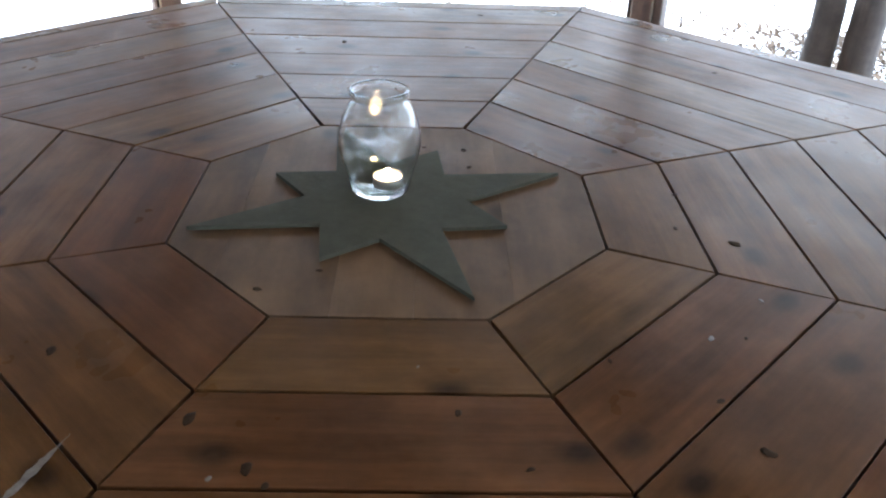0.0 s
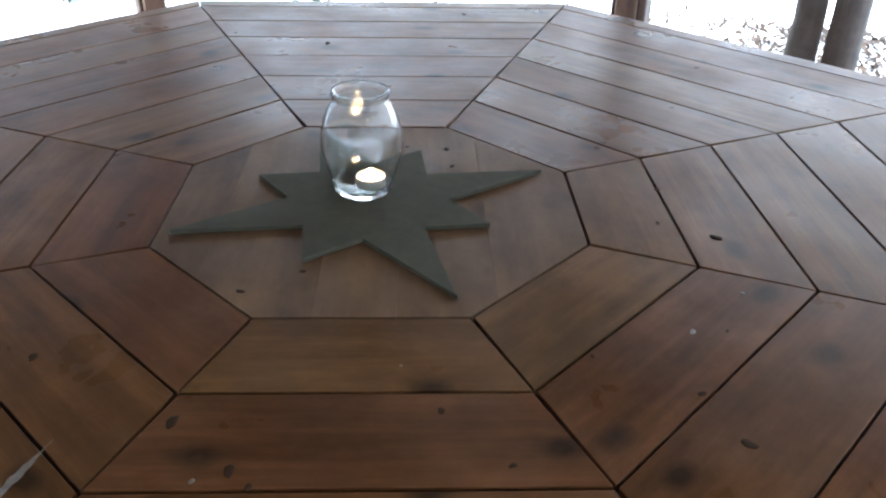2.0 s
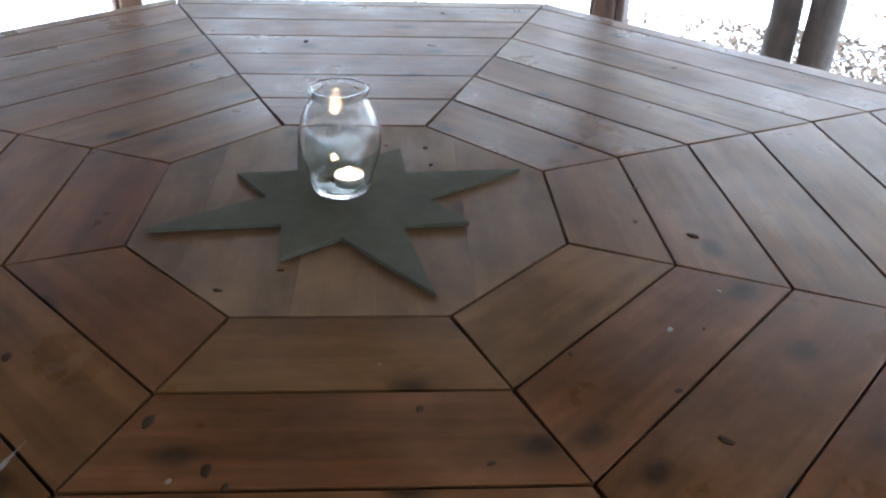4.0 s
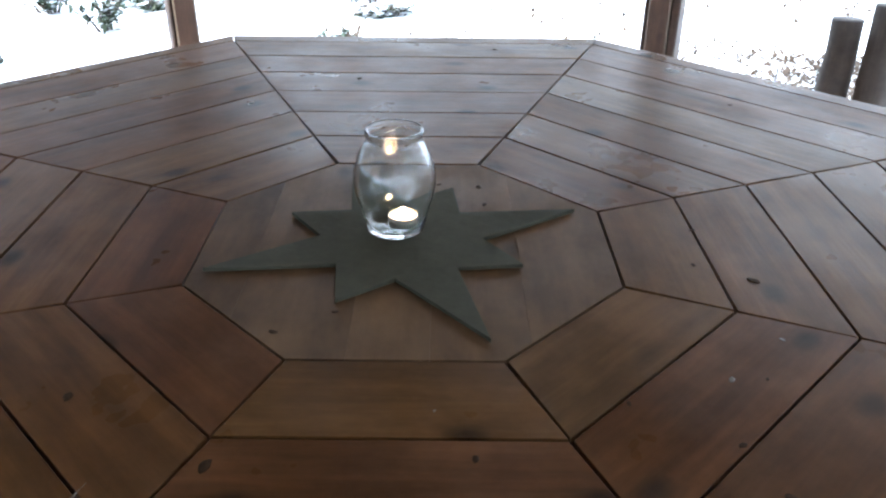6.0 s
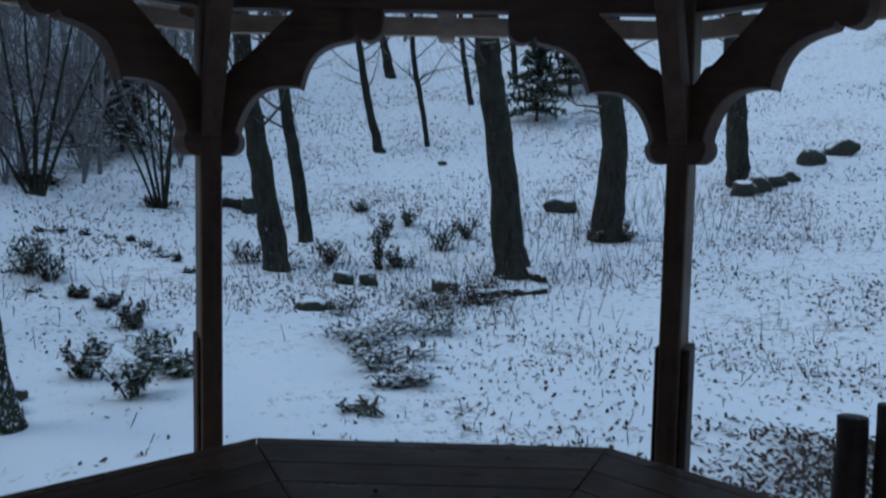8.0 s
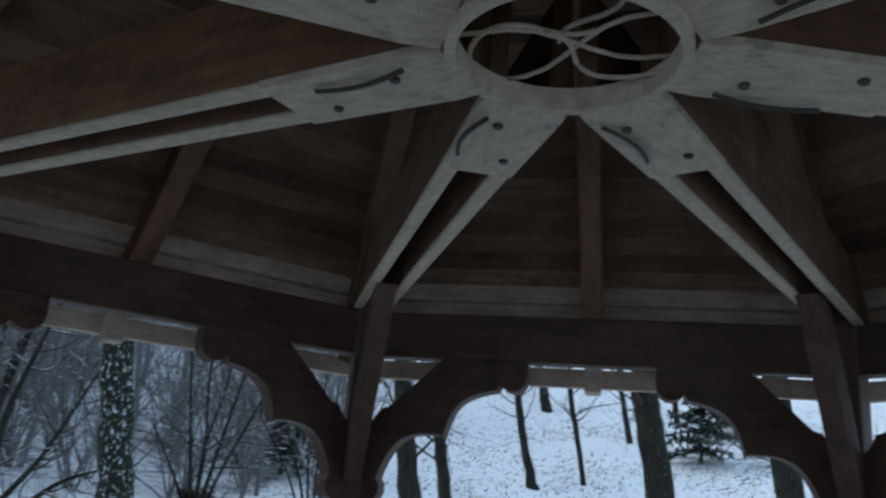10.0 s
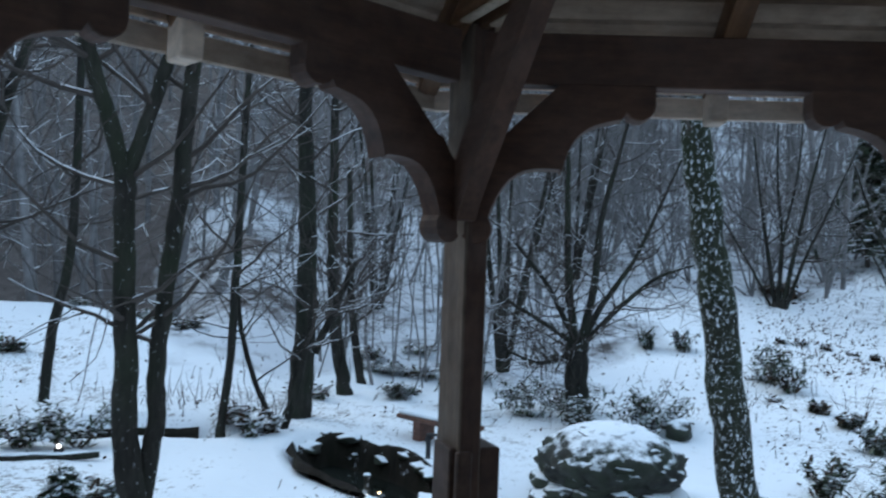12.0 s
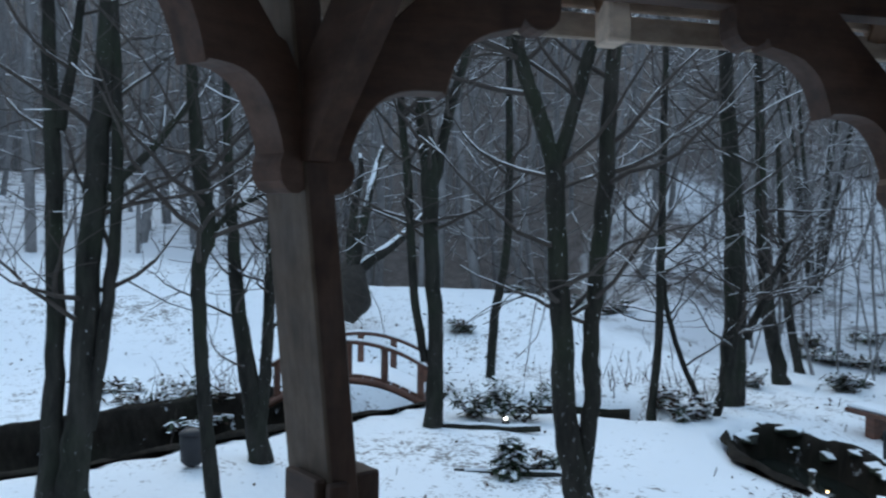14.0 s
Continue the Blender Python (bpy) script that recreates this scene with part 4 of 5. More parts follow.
    'c1': [[(-6.55, 17.13, 0.59, 0.099), (-6.83, 17.13, 1.67, 0.08), (-7.27, 17.12, 2.75, 0.067), (-7.67, 17.11, 3.95, 0.049)], [(-6.52, 17.13, 0.59, 0.086), (-6.72, 17.13, 1.92, 0.068), (-6.81, 17.13, 3.25, 0.055), (-7.0, 17.12, 4.56, 0.036)], [(-6.49, 17.14, 0.59, 0.086), (-6.54, 17.13, 1.92, 0.074), (-6.58, 17.13, 3.37, 0.055), (-6.51, 17.13, 4.81, 0.036)], [(-6.46, 17.14, 0.6, 0.074), (-6.36, 17.14, 1.56, 0.055), (-6.32, 17.14, 2.66, 0.043), (-6.21, 17.14, 4.34, 0.03)], [(-6.57, 17.13, 0.59, 0.074), (-7.09, 17.12, 1.79, 0.055), (-7.63, 17.11, 2.63, 0.043), (-8.29, 17.09, 3.46, 0.03)], [(-6.51, 17.13, 0.62, 0.074), (-6.36, 17.14, 2.05, 0.061), (-5.97, 17.15, 3.63, 0.042)]],
    'c2': [[(-8.86, 16.16, 0.85, 0.129), (-9.07, 16.16, 2.07, 0.099), (-9.27, 16.15, 3.22, 0.069), (-9.47, 16.15, 4.58, 0.046)], [(-8.84, 16.17, 0.85, 0.117), (-8.78, 16.17, 2.19, 0.087), (-8.92, 16.16, 3.56, 0.064), (-8.95, 16.16, 4.81, 0.046)], [(-8.77, 16.17, 0.85, 0.129), (-8.54, 16.17, 2.08, 0.099), (-8.29, 16.17, 3.23, 0.069), (-7.97, 16.18, 4.6, 0.046)], [(-8.72, 16.17, 0.85, 0.105), (-8.37, 16.17, 1.86, 0.076), (-7.89, 16.18, 2.9, 0.053), (-7.35, 16.19, 4.16, 0.035)], [(-8.92, 16.16, 0.85, 0.094), (-9.42, 16.15, 1.72, 0.07), (-10.1, 16.13, 2.74, 0.047)], [(-8.81, 16.17, 0.85, 0.094), (-8.83, 16.17, 2.07, 0.076), (-8.51, 16.17, 3.68, 0.052), (-8.42, 16.17, 5.16, 0.035)]],
}

LOOKS = {
    "twin": ("twin-stemmed dark tree forking low in the snow", 5, 1.3, 0.3),
    "bridge_tree": ("slender tree with two stems by the little bridge", 7, 1.5, 0.3),
    "spread": ("low-forking tree with many spreading snow-lined branches", 12, 0.85, 0.15),
    "ivy": ("slender trunk caked with snow and ivy leaves", 5, 1.0, 0.6),
    "left_c": ("cluster of tall dark trunks with snow flecks", 4, 1.4, 0.3),
    "left_a": ("two-stemmed dark tree on the stream bank", 7, 0.9, 0.25),
    "c1": ("coppiced clump of many upright bare stems", 4, 1.1, 0.3),
    "c2": ("large coppiced clump of upright bare stems", 6, 1.5, 0.25),
}
for k, (key, stems) in enumerate(STEMS.items()):
    if key in ("c1", "c2"):
        stems = [[(x + (stems[i][-1][0] - stems[0][0][0]) * 0.05, y, z, r * 0.42) for x, y, z, r in st] for i, st in enumerate(stems)]
    if key == "spread":
        stems = stems[:1] + [[(x, y, z, r * 0.72) for x, y, z, r in st] for st in stems[1:]]
    label, count, span, lo = LOOKS.get(key, ("bare dark-barked tree standing in the snow", 7, 1.5, 0.35))
    name = "coppiced_tree" if key in ("c1", "c2") else "tree"
    far = abs(stems[0][0][1]) > 11
    tree(name, stems, label, "tree", 100 + k, int(count * 1.6), span * (1.4 if far else 1.0), 1, 0.62, 0.07, M_IVY if key == "ivy" else M_BARK2 if key in ("B", "A", "C", "D", "twin") else None, lo, "bare trees", 14 if key == "ivy" else 9)


def coppice(x, y, count, h, spread, seed, r=0.07):
    rng = random.Random(seed)
    stems = []
    b = on(x, y)
    for k in range(count):
        w = math.tau * k / count + rng.uniform(-0.3, 0.3)
        o = Vector((math.cos(w), math.sin(w), 0)) * spread * rng.uniform(0.4, 1.0)
        hh = h * rng.uniform(0.7, 1.1)
        stems.append([(b[0] + o.x * 0.06, b[1] + o.y * 0.06, b[2], r * rng.uniform(0.7, 1.2)), (b[0] + o.x * 0.35, b[1] + o.y * 0.35, b[2] + hh * 0.35, r * 0.7), (b[0] + o.x, b[1] + o.y, b[2] + hh, r * 0.25)])
    return tree("coppiced_tree", stems, "coppiced clump of many upright bare stems", "tree", seed, 5, 1.4, 1, 0.6, 0.06, None, 0.3, "coppiced clumps", 6)


coppice(-9.6, 8.7, 5, 4.5, 1.3, 93, 0.06)
coppice(-13.5, 9.0, 6, 5.0, 1.5, 94, 0.06)
coppice(-13.5, 15.0, 7, 5.0, 1.6, 95, 0.07)


def far_woods():
    """Thin stems and brushwood that fill the far slopes, plus unseen ones that block light."""
    rng = random.Random(5)
    w, s = Tubes(), Tubes()
    for k in range(720):
        a = rng.uniform(-125, -14) if k < 560 else rng.uniform(-30, 40)
        d = rng.uniform(17, 58) if k < 560 else rng.uniform(40, 75)
        if a > -42 and k < 560:
            d = rng.uniform(21 if a < -24 else 30, 60)
        # unseen stems east and south, added to cut light falling into the pavilion
        if k >= 640:
            a, d = rng.uniform(58, 225), rng.uniform(10, 38)
        x, y = d * math.sin(radians(a)), d * math.cos(radians(a))
        b = Vector(on(x, y, -0.1))
        h, r = rng.uniform(6, 12), rng.uniform(0.03, 0.13)
        line = wander(rng, b, (rng.gauss(0, 0.08), rng.gauss(0, 0.08), 1), h, 6, 0.05, 0.03)
        rad = [r * (1 - 0.75 * j / 6) for j in range(7)]
        w.add(line, rad, 5, False)
        limbs(rng, w, w, s if d < 25 else None, line, rad, 10 if d < 40 else 16, 2.4, 1 if d < 38 else 0, 0.65, 0.05, 3, 0.1)
    # thin saplings crowding the glen
    for k in range(70):
        a, d = rng.uniform(-63, -44), rng.uniform(11.5, 21)
        line = wander(rng, on(d * math.sin(radians(a)), d * math.cos(radians(a)), -0.1), (rng.gauss(0, 0.14), rng.gauss(0, 0.14), 1), rng.uniform(2.2, 5.5), 7, 0.07, 0.02)
        r = rng.uniform(0.012, 0.032)
        rad = [r * (1 - 0.1 * j) for j in range(8)]
        w.add(line, rad, 5, False)
        limbs(rng, w, w, s, line, rad, 8, 0.9, 1, 0.6, 0.06, 3, 0.15)
    # brushwood on the slope behind the coppices
    for k in range(120):
        a, d = rng.uniform(-50, -17), rng.uniform(19, 40)
        x, y = d * math.sin(radians(a)), d * math.cos(radians(a))
        for _ in range(5):
            line = wander(rng, on(x, y, -0.1), (rng.gauss(0, 0.35), rng.gauss(0, 0.35), 1), rng.uniform(2.5, 5.5), 6, 0.08, 0.02)
            rad = [0.035 * (1 - 0.12 * j) for j in range(7)]
            w.add(line, rad, 4, False)
            limbs(rng, w, w, None, line, rad, 7, 1.3, 0, 0.6, 0.05, 3, 0.2)
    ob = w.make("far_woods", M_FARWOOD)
    tagged(ob, "dense bare winter wood paled for haze, with unseen eastern stems blocking light", "wood", "", "stuff")
    ob = s.make("far_branch_snow", M_SNOW)
    tagged(ob, "snow lying on the branches of the far wood", "snow", "", "stuff")


far_woods()


# ---- stream, pond ----
def ribbon(name, line, half_width, z_of, material, label, category):
    verts, faces = [], []
    for i, (x, y) in enumerate(line):
        a, b = line[max(i - 1, 0)], line[min(i + 1, len(line) - 1)]
        u = Vector((b[0] - a[0], b[1] - a[1], 0)).normalized()
        s = Vector((-u.y, u.x, 0))
        for k in (-1, 1):
            p = Vector((x, y, 0)) + s * (k * half_width * (1 + 0.3 * noise.noise(Vector((x, y, k)))))
            verts.append((p.x, p.y, z_of(p.x, p.y)))
        if i:
            faces.append((2 * i - 2, 2 * i - 1, 2 * i + 1, 2 * i))
    return tagged(solid(name, verts, faces, material, None, "", True), label, category, "", "structure")


def fine(line, step=0.18):
    out = []
    for (ax, ay), (bx, by) in zip(line, line[1:]):
        k = max(1, int(math.hypot(bx - ax, by - ay) / step))
        out += [(ax + (bx - ax) * i / k, ay + (by - ay) * i / k) for i in range(k)]
    return out + [line[-1]]


def rounded(line):
    for _ in range(6):
        line = [line[0]] + [((a[0] + 2 * b[0] + c[0]) / 4, (a[1] + 2 * b[1] + c[1]) / 4) for a, b, c in zip(line, line[1:], line[2:])] + [line[-1]]
    return line


course = rounded(fine(STREAM))
ditch = rounded(fine(DITCH))
ribbon("stream", course, 0.75, lambda x, y: -0.86, M_WATER, "narrow dark stream between undercut snowy banks", "water")


def bank_wall(name, line, low_off, top_off, low, label, lift=0.015):
    """Slumped face of dark wet earth from the edge of the water up to the snow."""
    verts, faces = [], []
    rows = 7
    for i, (x, y) in enumerate(line):
        a, b = line[max(i - 1, 0)], line[min(i + 1, len(line) - 1)]
        u = Vector((b[0] - a[0], b[1] - a[1], 0)).normalized()
        s = Vector((-u.y, u.x, 0))
        ragged = 0.10 * noise.noise(Vector((x * 2.3, y * 2.3, 3))) + 0.05 * noise.noise(Vector((x * 7, y * 7, 5)))
        for k in range(rows):
            f = k / (rows - 1)
            off = low_off + (top_off - low_off) * f ** 0.7 + (ragged if k == rows - 1 else 0)
            p = Vector((x, y, 0)) + s * off
            ground = height(p.x, p.y) + lift
            z = ground if k == rows - 1 else max(ground + 0.045, low + (-0.37 - low) * f ** 1.2) + 0.03 * noise.noise(Vector((x * 5, y * 5, k * 0.7)))
            verts.append((p.x, p.y, z))
        if i:
            for k in range(rows - 1):
                q = (i - 1) * rows + k
                faces.append((q, q + rows, q + rows + 1, q + 1))
    return tagged(solid(name, verts, faces, M_BANK, None, "", True), label, "stream bank", "", "structure")


bank_wall("stream_bank", course, 0.62, 1.0, -0.9, "slumped bank of dark wet earth")
bank_wall("stream_bank", course, -0.62, -0.96, -0.9, "slumped bank of dark wet earth")
bank_wall("ditch_bank", ditch, 0.05, 0.38, -0.8, "slumped side of a short dark ditch")
bank_wall("ditch_bank", ditch, -0.05, -0.38, -0.8, "slumped side of a short dark ditch")

px, py, pa, pb, turn = POND


def rim(w, k=1.0):
    c, sn = math.cos(radians(turn)), math.sin(radians(turn))
    u = pa * k * math.cos(w) * (1 + 0.06 * math.sin(5 * w))
    v = pb * k * math.sin(w) * (1 + 0.09 * math.cos(4 * w))
    return (px + c * u - sn * v, py + sn * u + c * v)


ring = [rim(math.tau * k / 60, 1.06) for k in range(61)]
bm = bmesh.new()
bm.faces.new([bm.verts.new((x, y, -0.66)) for x, y in ring[:-1]])
tagged(part("pond", bm, M_WATER), "small dark garden pond", "pond", "", "structure")
bank_wall("pond_edge", ring, 0.06, -0.15, -0.8, "dark wet stone and earth rim of the pond", 0.03)


def stone_bm(size, seed, squash=0.6):
    """A broken, faceted stone."""
    rng = random.Random(seed)
    bm = bmesh.new()
    bmesh.ops.create_icosphere(bm, subdivisions=3, radius=1)
    o = Vector((rng.uniform(0, 50), rng.uniform(0, 50), 0))
    cuts = [(Vector((rng.gauss(0, 1), rng.gauss(0, 1), rng.gauss(0, 1))).normalized(), rng.uniform(0.55, 0.85)) for _ in range(9)]
    sx, sy = rng.uniform(0.85, 1.35), rng.uniform(0.75, 1.05)
    for v in bm.verts:
        for n, d in cuts:
            over = v.co.dot(n) - d
            if over > 0:
                v.co -= n * over * 0.92
        v.co *= 1 + 0.22 * noise.noise(v.co * 1.7 + o) + 0.06 * noise.noise(v.co * 5 + o)
        v.co = Vector((v.co.x * size * sx, v.co.y * size * sy, v.co.z * size * squash))
    return bm


def snow_lump(size, seed, squash):
    rng = random.Random(seed)
    bm = bmesh.new()
    bmesh.ops.create_icosphere(bm, subdivisions=2, radius=1)
    o = Vector((rng.uniform(0, 50), rng.uniform(0, 50), 0))
    for v in bm.verts:
        v.co *= 1 + 0.4 * noise.noise(v.co * 1.1 + o)
        v.co = Vector((v.co.x * size, v.co.y * size, v.co.z * size * squash))
    return bm


def snowy_stone(name, low, speckle=0.36):
    """Mossy stone with snow on whatever faces the sky."""
    m, n, l, b = nodes_of(name)
    a = noise_of(n, l, 13, 6, 0.7)
    moss = noise_of(n, l, 4, 3, 0.5)
    c = ramp(n, l, a, [(0.3, (0.012, 0.013, 0.010)), (0.7, (0.055, 0.055, 0.046))])
    c = mix(n, l, ramp(n, l, moss, [(0.45, (0, 0, 0)), (0.6, (0.7, 0.7, 0.7))]), c, (0.025, 0.034, 0.016))
    geo = n.new("ShaderNodeNewGeometry")
    sep = n.new("ShaderNodeSeparateXYZ")
    l.new(geo.outputs["Normal"], sep.inputs[0])
    up = mix(n, l, speckle, sep.outputs[2], a)
    c = mix(n, l, ramp(n, l, up, [(low, (0, 0, 0)), (low + 0.12, (1, 1, 1))]), c, (0.80, 0.83, 0.86))
    l.new(c, b.inputs["Base Color"])
    b.inputs["Roughness"].default_value = 0.85
    bump(n, l, b, a, 0.6, 0.02)
    return m


M_SNOWSTONE = snowy_stone("snow_dusted_mossy_stone", 0.54)
M_SNOWDOME = snowy_stone("snow_covered_mossy_stone", 0.56, 0.55)

rng = random.Random(12)
for k in range(15):
    w = radians(-40 + 16 * k) + rng.uniform(-0.1, 0.1)
    x, y = rim(w, 1.28)
    size = rng.uniform(0.06, 0.15)
    st = thing("edge_stone", Matrix.Translation((x, y, height(x, y) + size * 0.15)), "dark mossy stone with snow on the pond edge", "stone", "pond edge stones")
    part("stone", stone_bm(size, 200 + k, 0.5), M_SNOWSTONE, st, "", True)

# floating fountain with lit candles
fx, fy, fz = -6.03, 3.45, -0.66
fountain = thing("fountain", Matrix.Translation((fx, fy, fz)), "small stone fountain pillar with tiny burning lights in the pond", "fountain")
part("pillar", lathe_bm([(0.0, -0.1), (0.04, -0.1), (0.04, 0.03), (0.024, 0.05), (0.02, 0.13), (0.034, 0.15), (0.034, 0.17), (0.0, 0.18)], 14), M_STONE, fountain, "short mossy stone pillar", True)
part("pillar_snow", lathe_bm([(0.034, 0.171), (0.026, 0.182), (0.0, 0.187)], 12), M_SNOW, fountain, "", True)
M_LAMP = glow("warm_little_light", (1.0, 0.62, 0.3), 3.0)
for k in range(4):
    w = radians(200 + 62 * k)
    lt = part("light", lathe_bm([(0.0, 0.0), (0.010, 0.004), (0.012, 0.014), (0.0, 0.022)], 10), M_LAMP, fountain, "small warm light", True)
    lt.location = (0.13 * math.cos(w), 0.13 * math.sin(w), 0.02)


# ---- garden things ----
def bench(x, y, turn, length):
    b = thing("bench", pose(x, y, height(x, y), 0, 0, turn), "low red-brown plank bench under a layer of snow", "bench")
    part("seat", box_bm(-length / 2, length / 2, -0.14, 0.14, 0.20, 0.245, 0.008), M_RED, b)
    for s in (-1, 1):
        part("leg", prism_bm([(s * length * 0.22 - 0.05, -0.11), (s * length * 0.22 + 0.05, -0.11), (s * length * 0.22 + 0.05, 0.11), (s * length * 0.22 - 0.05, 0.11)], -0.1, 0.2), M_RED, b)
    part("seat_snow", box_bm(-length * 0.49, length * 0.49, -0.13, 0.13, 0.246, 0.285, 0.014), M_SNOW, b, "lying snow")


M_RED = wood("red_brown_stained_wood", (0.058, 0.026, 0.018), (0.105, 0.048, 0.033), (0.15, 0.075, 0.05), 0.6, (2, 20, 20), 0.2)
bench(-6.5, 4.68, 5, 1.0)

# thin hoop rail by the pond
rail = thing("hoop_rail", pose(-5.55, 3.92, height(-5.3, 4.3), 0, 0, -18), "thin dark rail with a bowed top by the pond", "rail")
for s, h in ((-0.36, 0.27), (0.04, 0.35), (0.44, 0.36)):
    part("rail_post", box_bm(s - 0.018, s + 0.018, -0.018, 0.018, -0.2, h, 0.003), M_DARK, rail)
t = Tubes()
t.add([(-0.42, 0, 0.2)] + [(-0.38 + 0.1 * i, 0, 0.36 - 0.09 * (1 - i / 9) ** 2) for i in range(10)], [0.016] * 11, 8)
t.make("top_rail", M_DARK, rail)

# stone mound with snow lying over its round top
MX, MY = -4.15, 4.45
mz = height(MX, MY)
mound = thing("stone_mound", Matrix.Translation((MX, MY, mz)), "round mound of stacked mossy stones capped with snow", "stone mound")


rng = random.Random(77)
for layer in range(6):
    rr = 0.49 - 0.012 * layer ** 2
    count = 13 - layer // 2
    for k in range(count):
        w = math.tau * (k + 0.5 * (layer % 2)) / count + rng.uniform(-0.1, 0.1)
        st = part("stone", stone_bm(rng.uniform(0.10, 0.18), 400 + layer * 20 + k, rng.uniform(0.4, 0.7)), M_SNOWSTONE, mound, "", True)
        st.matrix_basis = Matrix.Translation((rr * math.cos(w), rr * math.sin(w), 0.02 + 0.098 * layer + rng.uniform(-0.03, 0.03))) @ Matrix.Rotation(w + 1.57 + rng.uniform(-0.3, 0.3), 4, "Z")
part("core", lathe_bm([(0.0, -0.2), (0.46, -0.2), (0.44, 0.36), (0.0, 0.45)], 24), M_EARTH, mound, "", True)
bm = bmesh.new()
bmesh.ops.create_icosphere(bm, subdivisions=5, radius=1)
for v in bm.verts:
    drop = 0.10 * noise.noise(v.co * 3.0) + 0.06 * noise.noise(v.co * 7.0) + 0.03 * noise.noise(v.co * 15.0)
    flat = 1 - smooth(0.1, 0.65, v.co.z)
    side = 0.56 + drop * (0.35 + 0.65 * flat)
    v.co = Vector((v.co.x * side, v.co.y * side, v.co.z * (0.34 if v.co.z > 0 else 0.25) + drop * 0.55 * flat))
part("snow_dome", bm, M_SNOWDOME, mound, "rounded snow over the stones", True).location = (0, 0, 0.275)

# arched footbridge
BR = thing("footbridge", pose(-9.46, 0.10, -0.37, 0, 0, 74.5) @ Matrix.Diagonal((0.78, 1, 0.92, 1)), "small arched red-brown wooden footbridge with curved handrails", "bridge")
def arch(x, rise=0.30, half=1.1):
    return rise * (1 - (x / half) ** 2)
for k in range(17):
    x = -1.04 + 0.13 * k
    pl = part("deck_plank", box_bm(-0.058, 0.058, -0.45, 0.45, -0.02, 0.02, 0.004), M_RED, BR)
    pl.matrix_basis = Matrix.Translation((x, 0, arch(x))) @ Matrix.Rotation(math.atan(2 * 0.30 * x / 1.1 ** 2), 4, "Y")
for sgn in (-1, 1):
    for name, lift, r in (("stringer", -0.05, 0.045), ("handrail", 0.40, 0.028)):
        t = Tubes()
        t.add([(-1.15 + 0.115 * i, sgn * 0.45, arch(-1.15 + 0.115 * i) + lift) for i in range(21)], [r] * 21, 8)
        t.make(name, M_RED, BR)
    t = Tubes()
    t.add([(-1.15 + 0.115 * i, sgn * 0.45, arch(-1.15 + 0.115 * i) + 0.425) for i in range(21)], [0.022] * 21, 6)
    t.make("handrail_snow", M_SNOW, BR, "snow lying on the handrail")
    for x in (-1.0, -0.5, 0.0, 0.5, 1.0):
        part("baluster", prism_bm([(x - 0.05, sgn * 0.435), (x - 0.02, sgn * 0.465), (x + 0.02, sgn * 0.465), (x + 0.05, sgn * 0.435)], arch(x) - 0.05, arch(x) + 0.39), M_RED, BR)
bm = bmesh.new()
vs = [[bm.verts.new((-1.04 + 0.104 * i, y, arch(-1.04 + 0.104 * i) + 0.024 + 0.03 * (abs(y) < 0.4))) for y in (-0.42, -0.28, 0.28, 0.42)] for i in range(21)]
for a, b in zip(vs, vs[1:]):
    for j in range(3):
        bm.faces.new((a[j], b[j], b[j + 1], a[j + 1]))
part("deck_snow", bm, M_SNOW, BR, "trodden snow on the deck", True)


def log(name, x, y, turn, length, r, seed, label, tilt=0, mat=None, cap=True):
    rng = random.Random(seed)
    top = thing(name, pose(x, y, height(x, y) + r * 0.5, 0, tilt, turn), label, "log")
    t = Tubes()
    n = 8
    t.add([(-length / 2 + length * i / n, rng.gauss(0, r * 0.2), rng.gauss(0, r * 0.15)) for i in range(n + 1)], [r * rng.uniform(0.8, 1.1) for _ in range(n + 1)], 9)
    t.make("log_body", mat or M_BARK, top)
    if cap:
        s = Tubes()
        s.add([(-length * 0.42 + length * 0.84 * i / n, rng.gauss(0, r * 0.15), r * 0.75) for i in range(n + 1)], [r * rng.uniform(0.45, 0.7) for _ in range(n + 1)], 7)
        s.make("log_snow", M_SNOW, top, "lying snow")
    return top


log("log", -7.52, 1.08, 67, 1.05, 0.032, 1, "thin fallen log half sunk in snow")
log("log", -6.0, 0.95, 72, 1.0, 0.022, 2, "thin dead branch lying in the snow")
log("log", 0.75, 11.2, 20, 1.2, 0.06, 6, "fallen branch under snow at the foot of a trunk")
log("log", 1.2, 12.25, -40, 0.45, 0.09, 7, "dark root stub by the trunk", 15)
log("log", -4.9, 17.9, -20, 1.1, 0.16, 10, "dark fallen trunk beside a stump", 5, None, False)

for k, (x, y, size) in enumerate(((9.6, 22.5, 0.4), (10.9, 23.5, 0.42), (2.2, 18.0, 0.35), (-4.6, 17.8, 0.45), (-5.2, 7.05, 0.17), (-3.55, 3.75, 0.14), (-3.25, 4.9, 0.16), (-3.4, 5.3, 0.13), (10.2, 15.8, 0.16), (-0.6, 24, 0.12), (-1.83, 9.45, 0.17), (-1.7, 11.4, 0.17), (-1.35, 11.5, 0.16), (-0.2, 11.3, 0.2), (7.3, 20.0, 0.35), (6.9, 19.7, 0.33), (7.9, 20.4, 0.3), (8.5, 20.8, 0.22))):
    st = thing("boulder", Matrix.Translation((x, y, height(x, y) + size * 0.2)), "dark weathered boulder poking from the snow", "boulder", "boulders")
    part("stone", stone_bm(size, 600 + k, 0.95), M_SNOWSTONE, st, "", True)

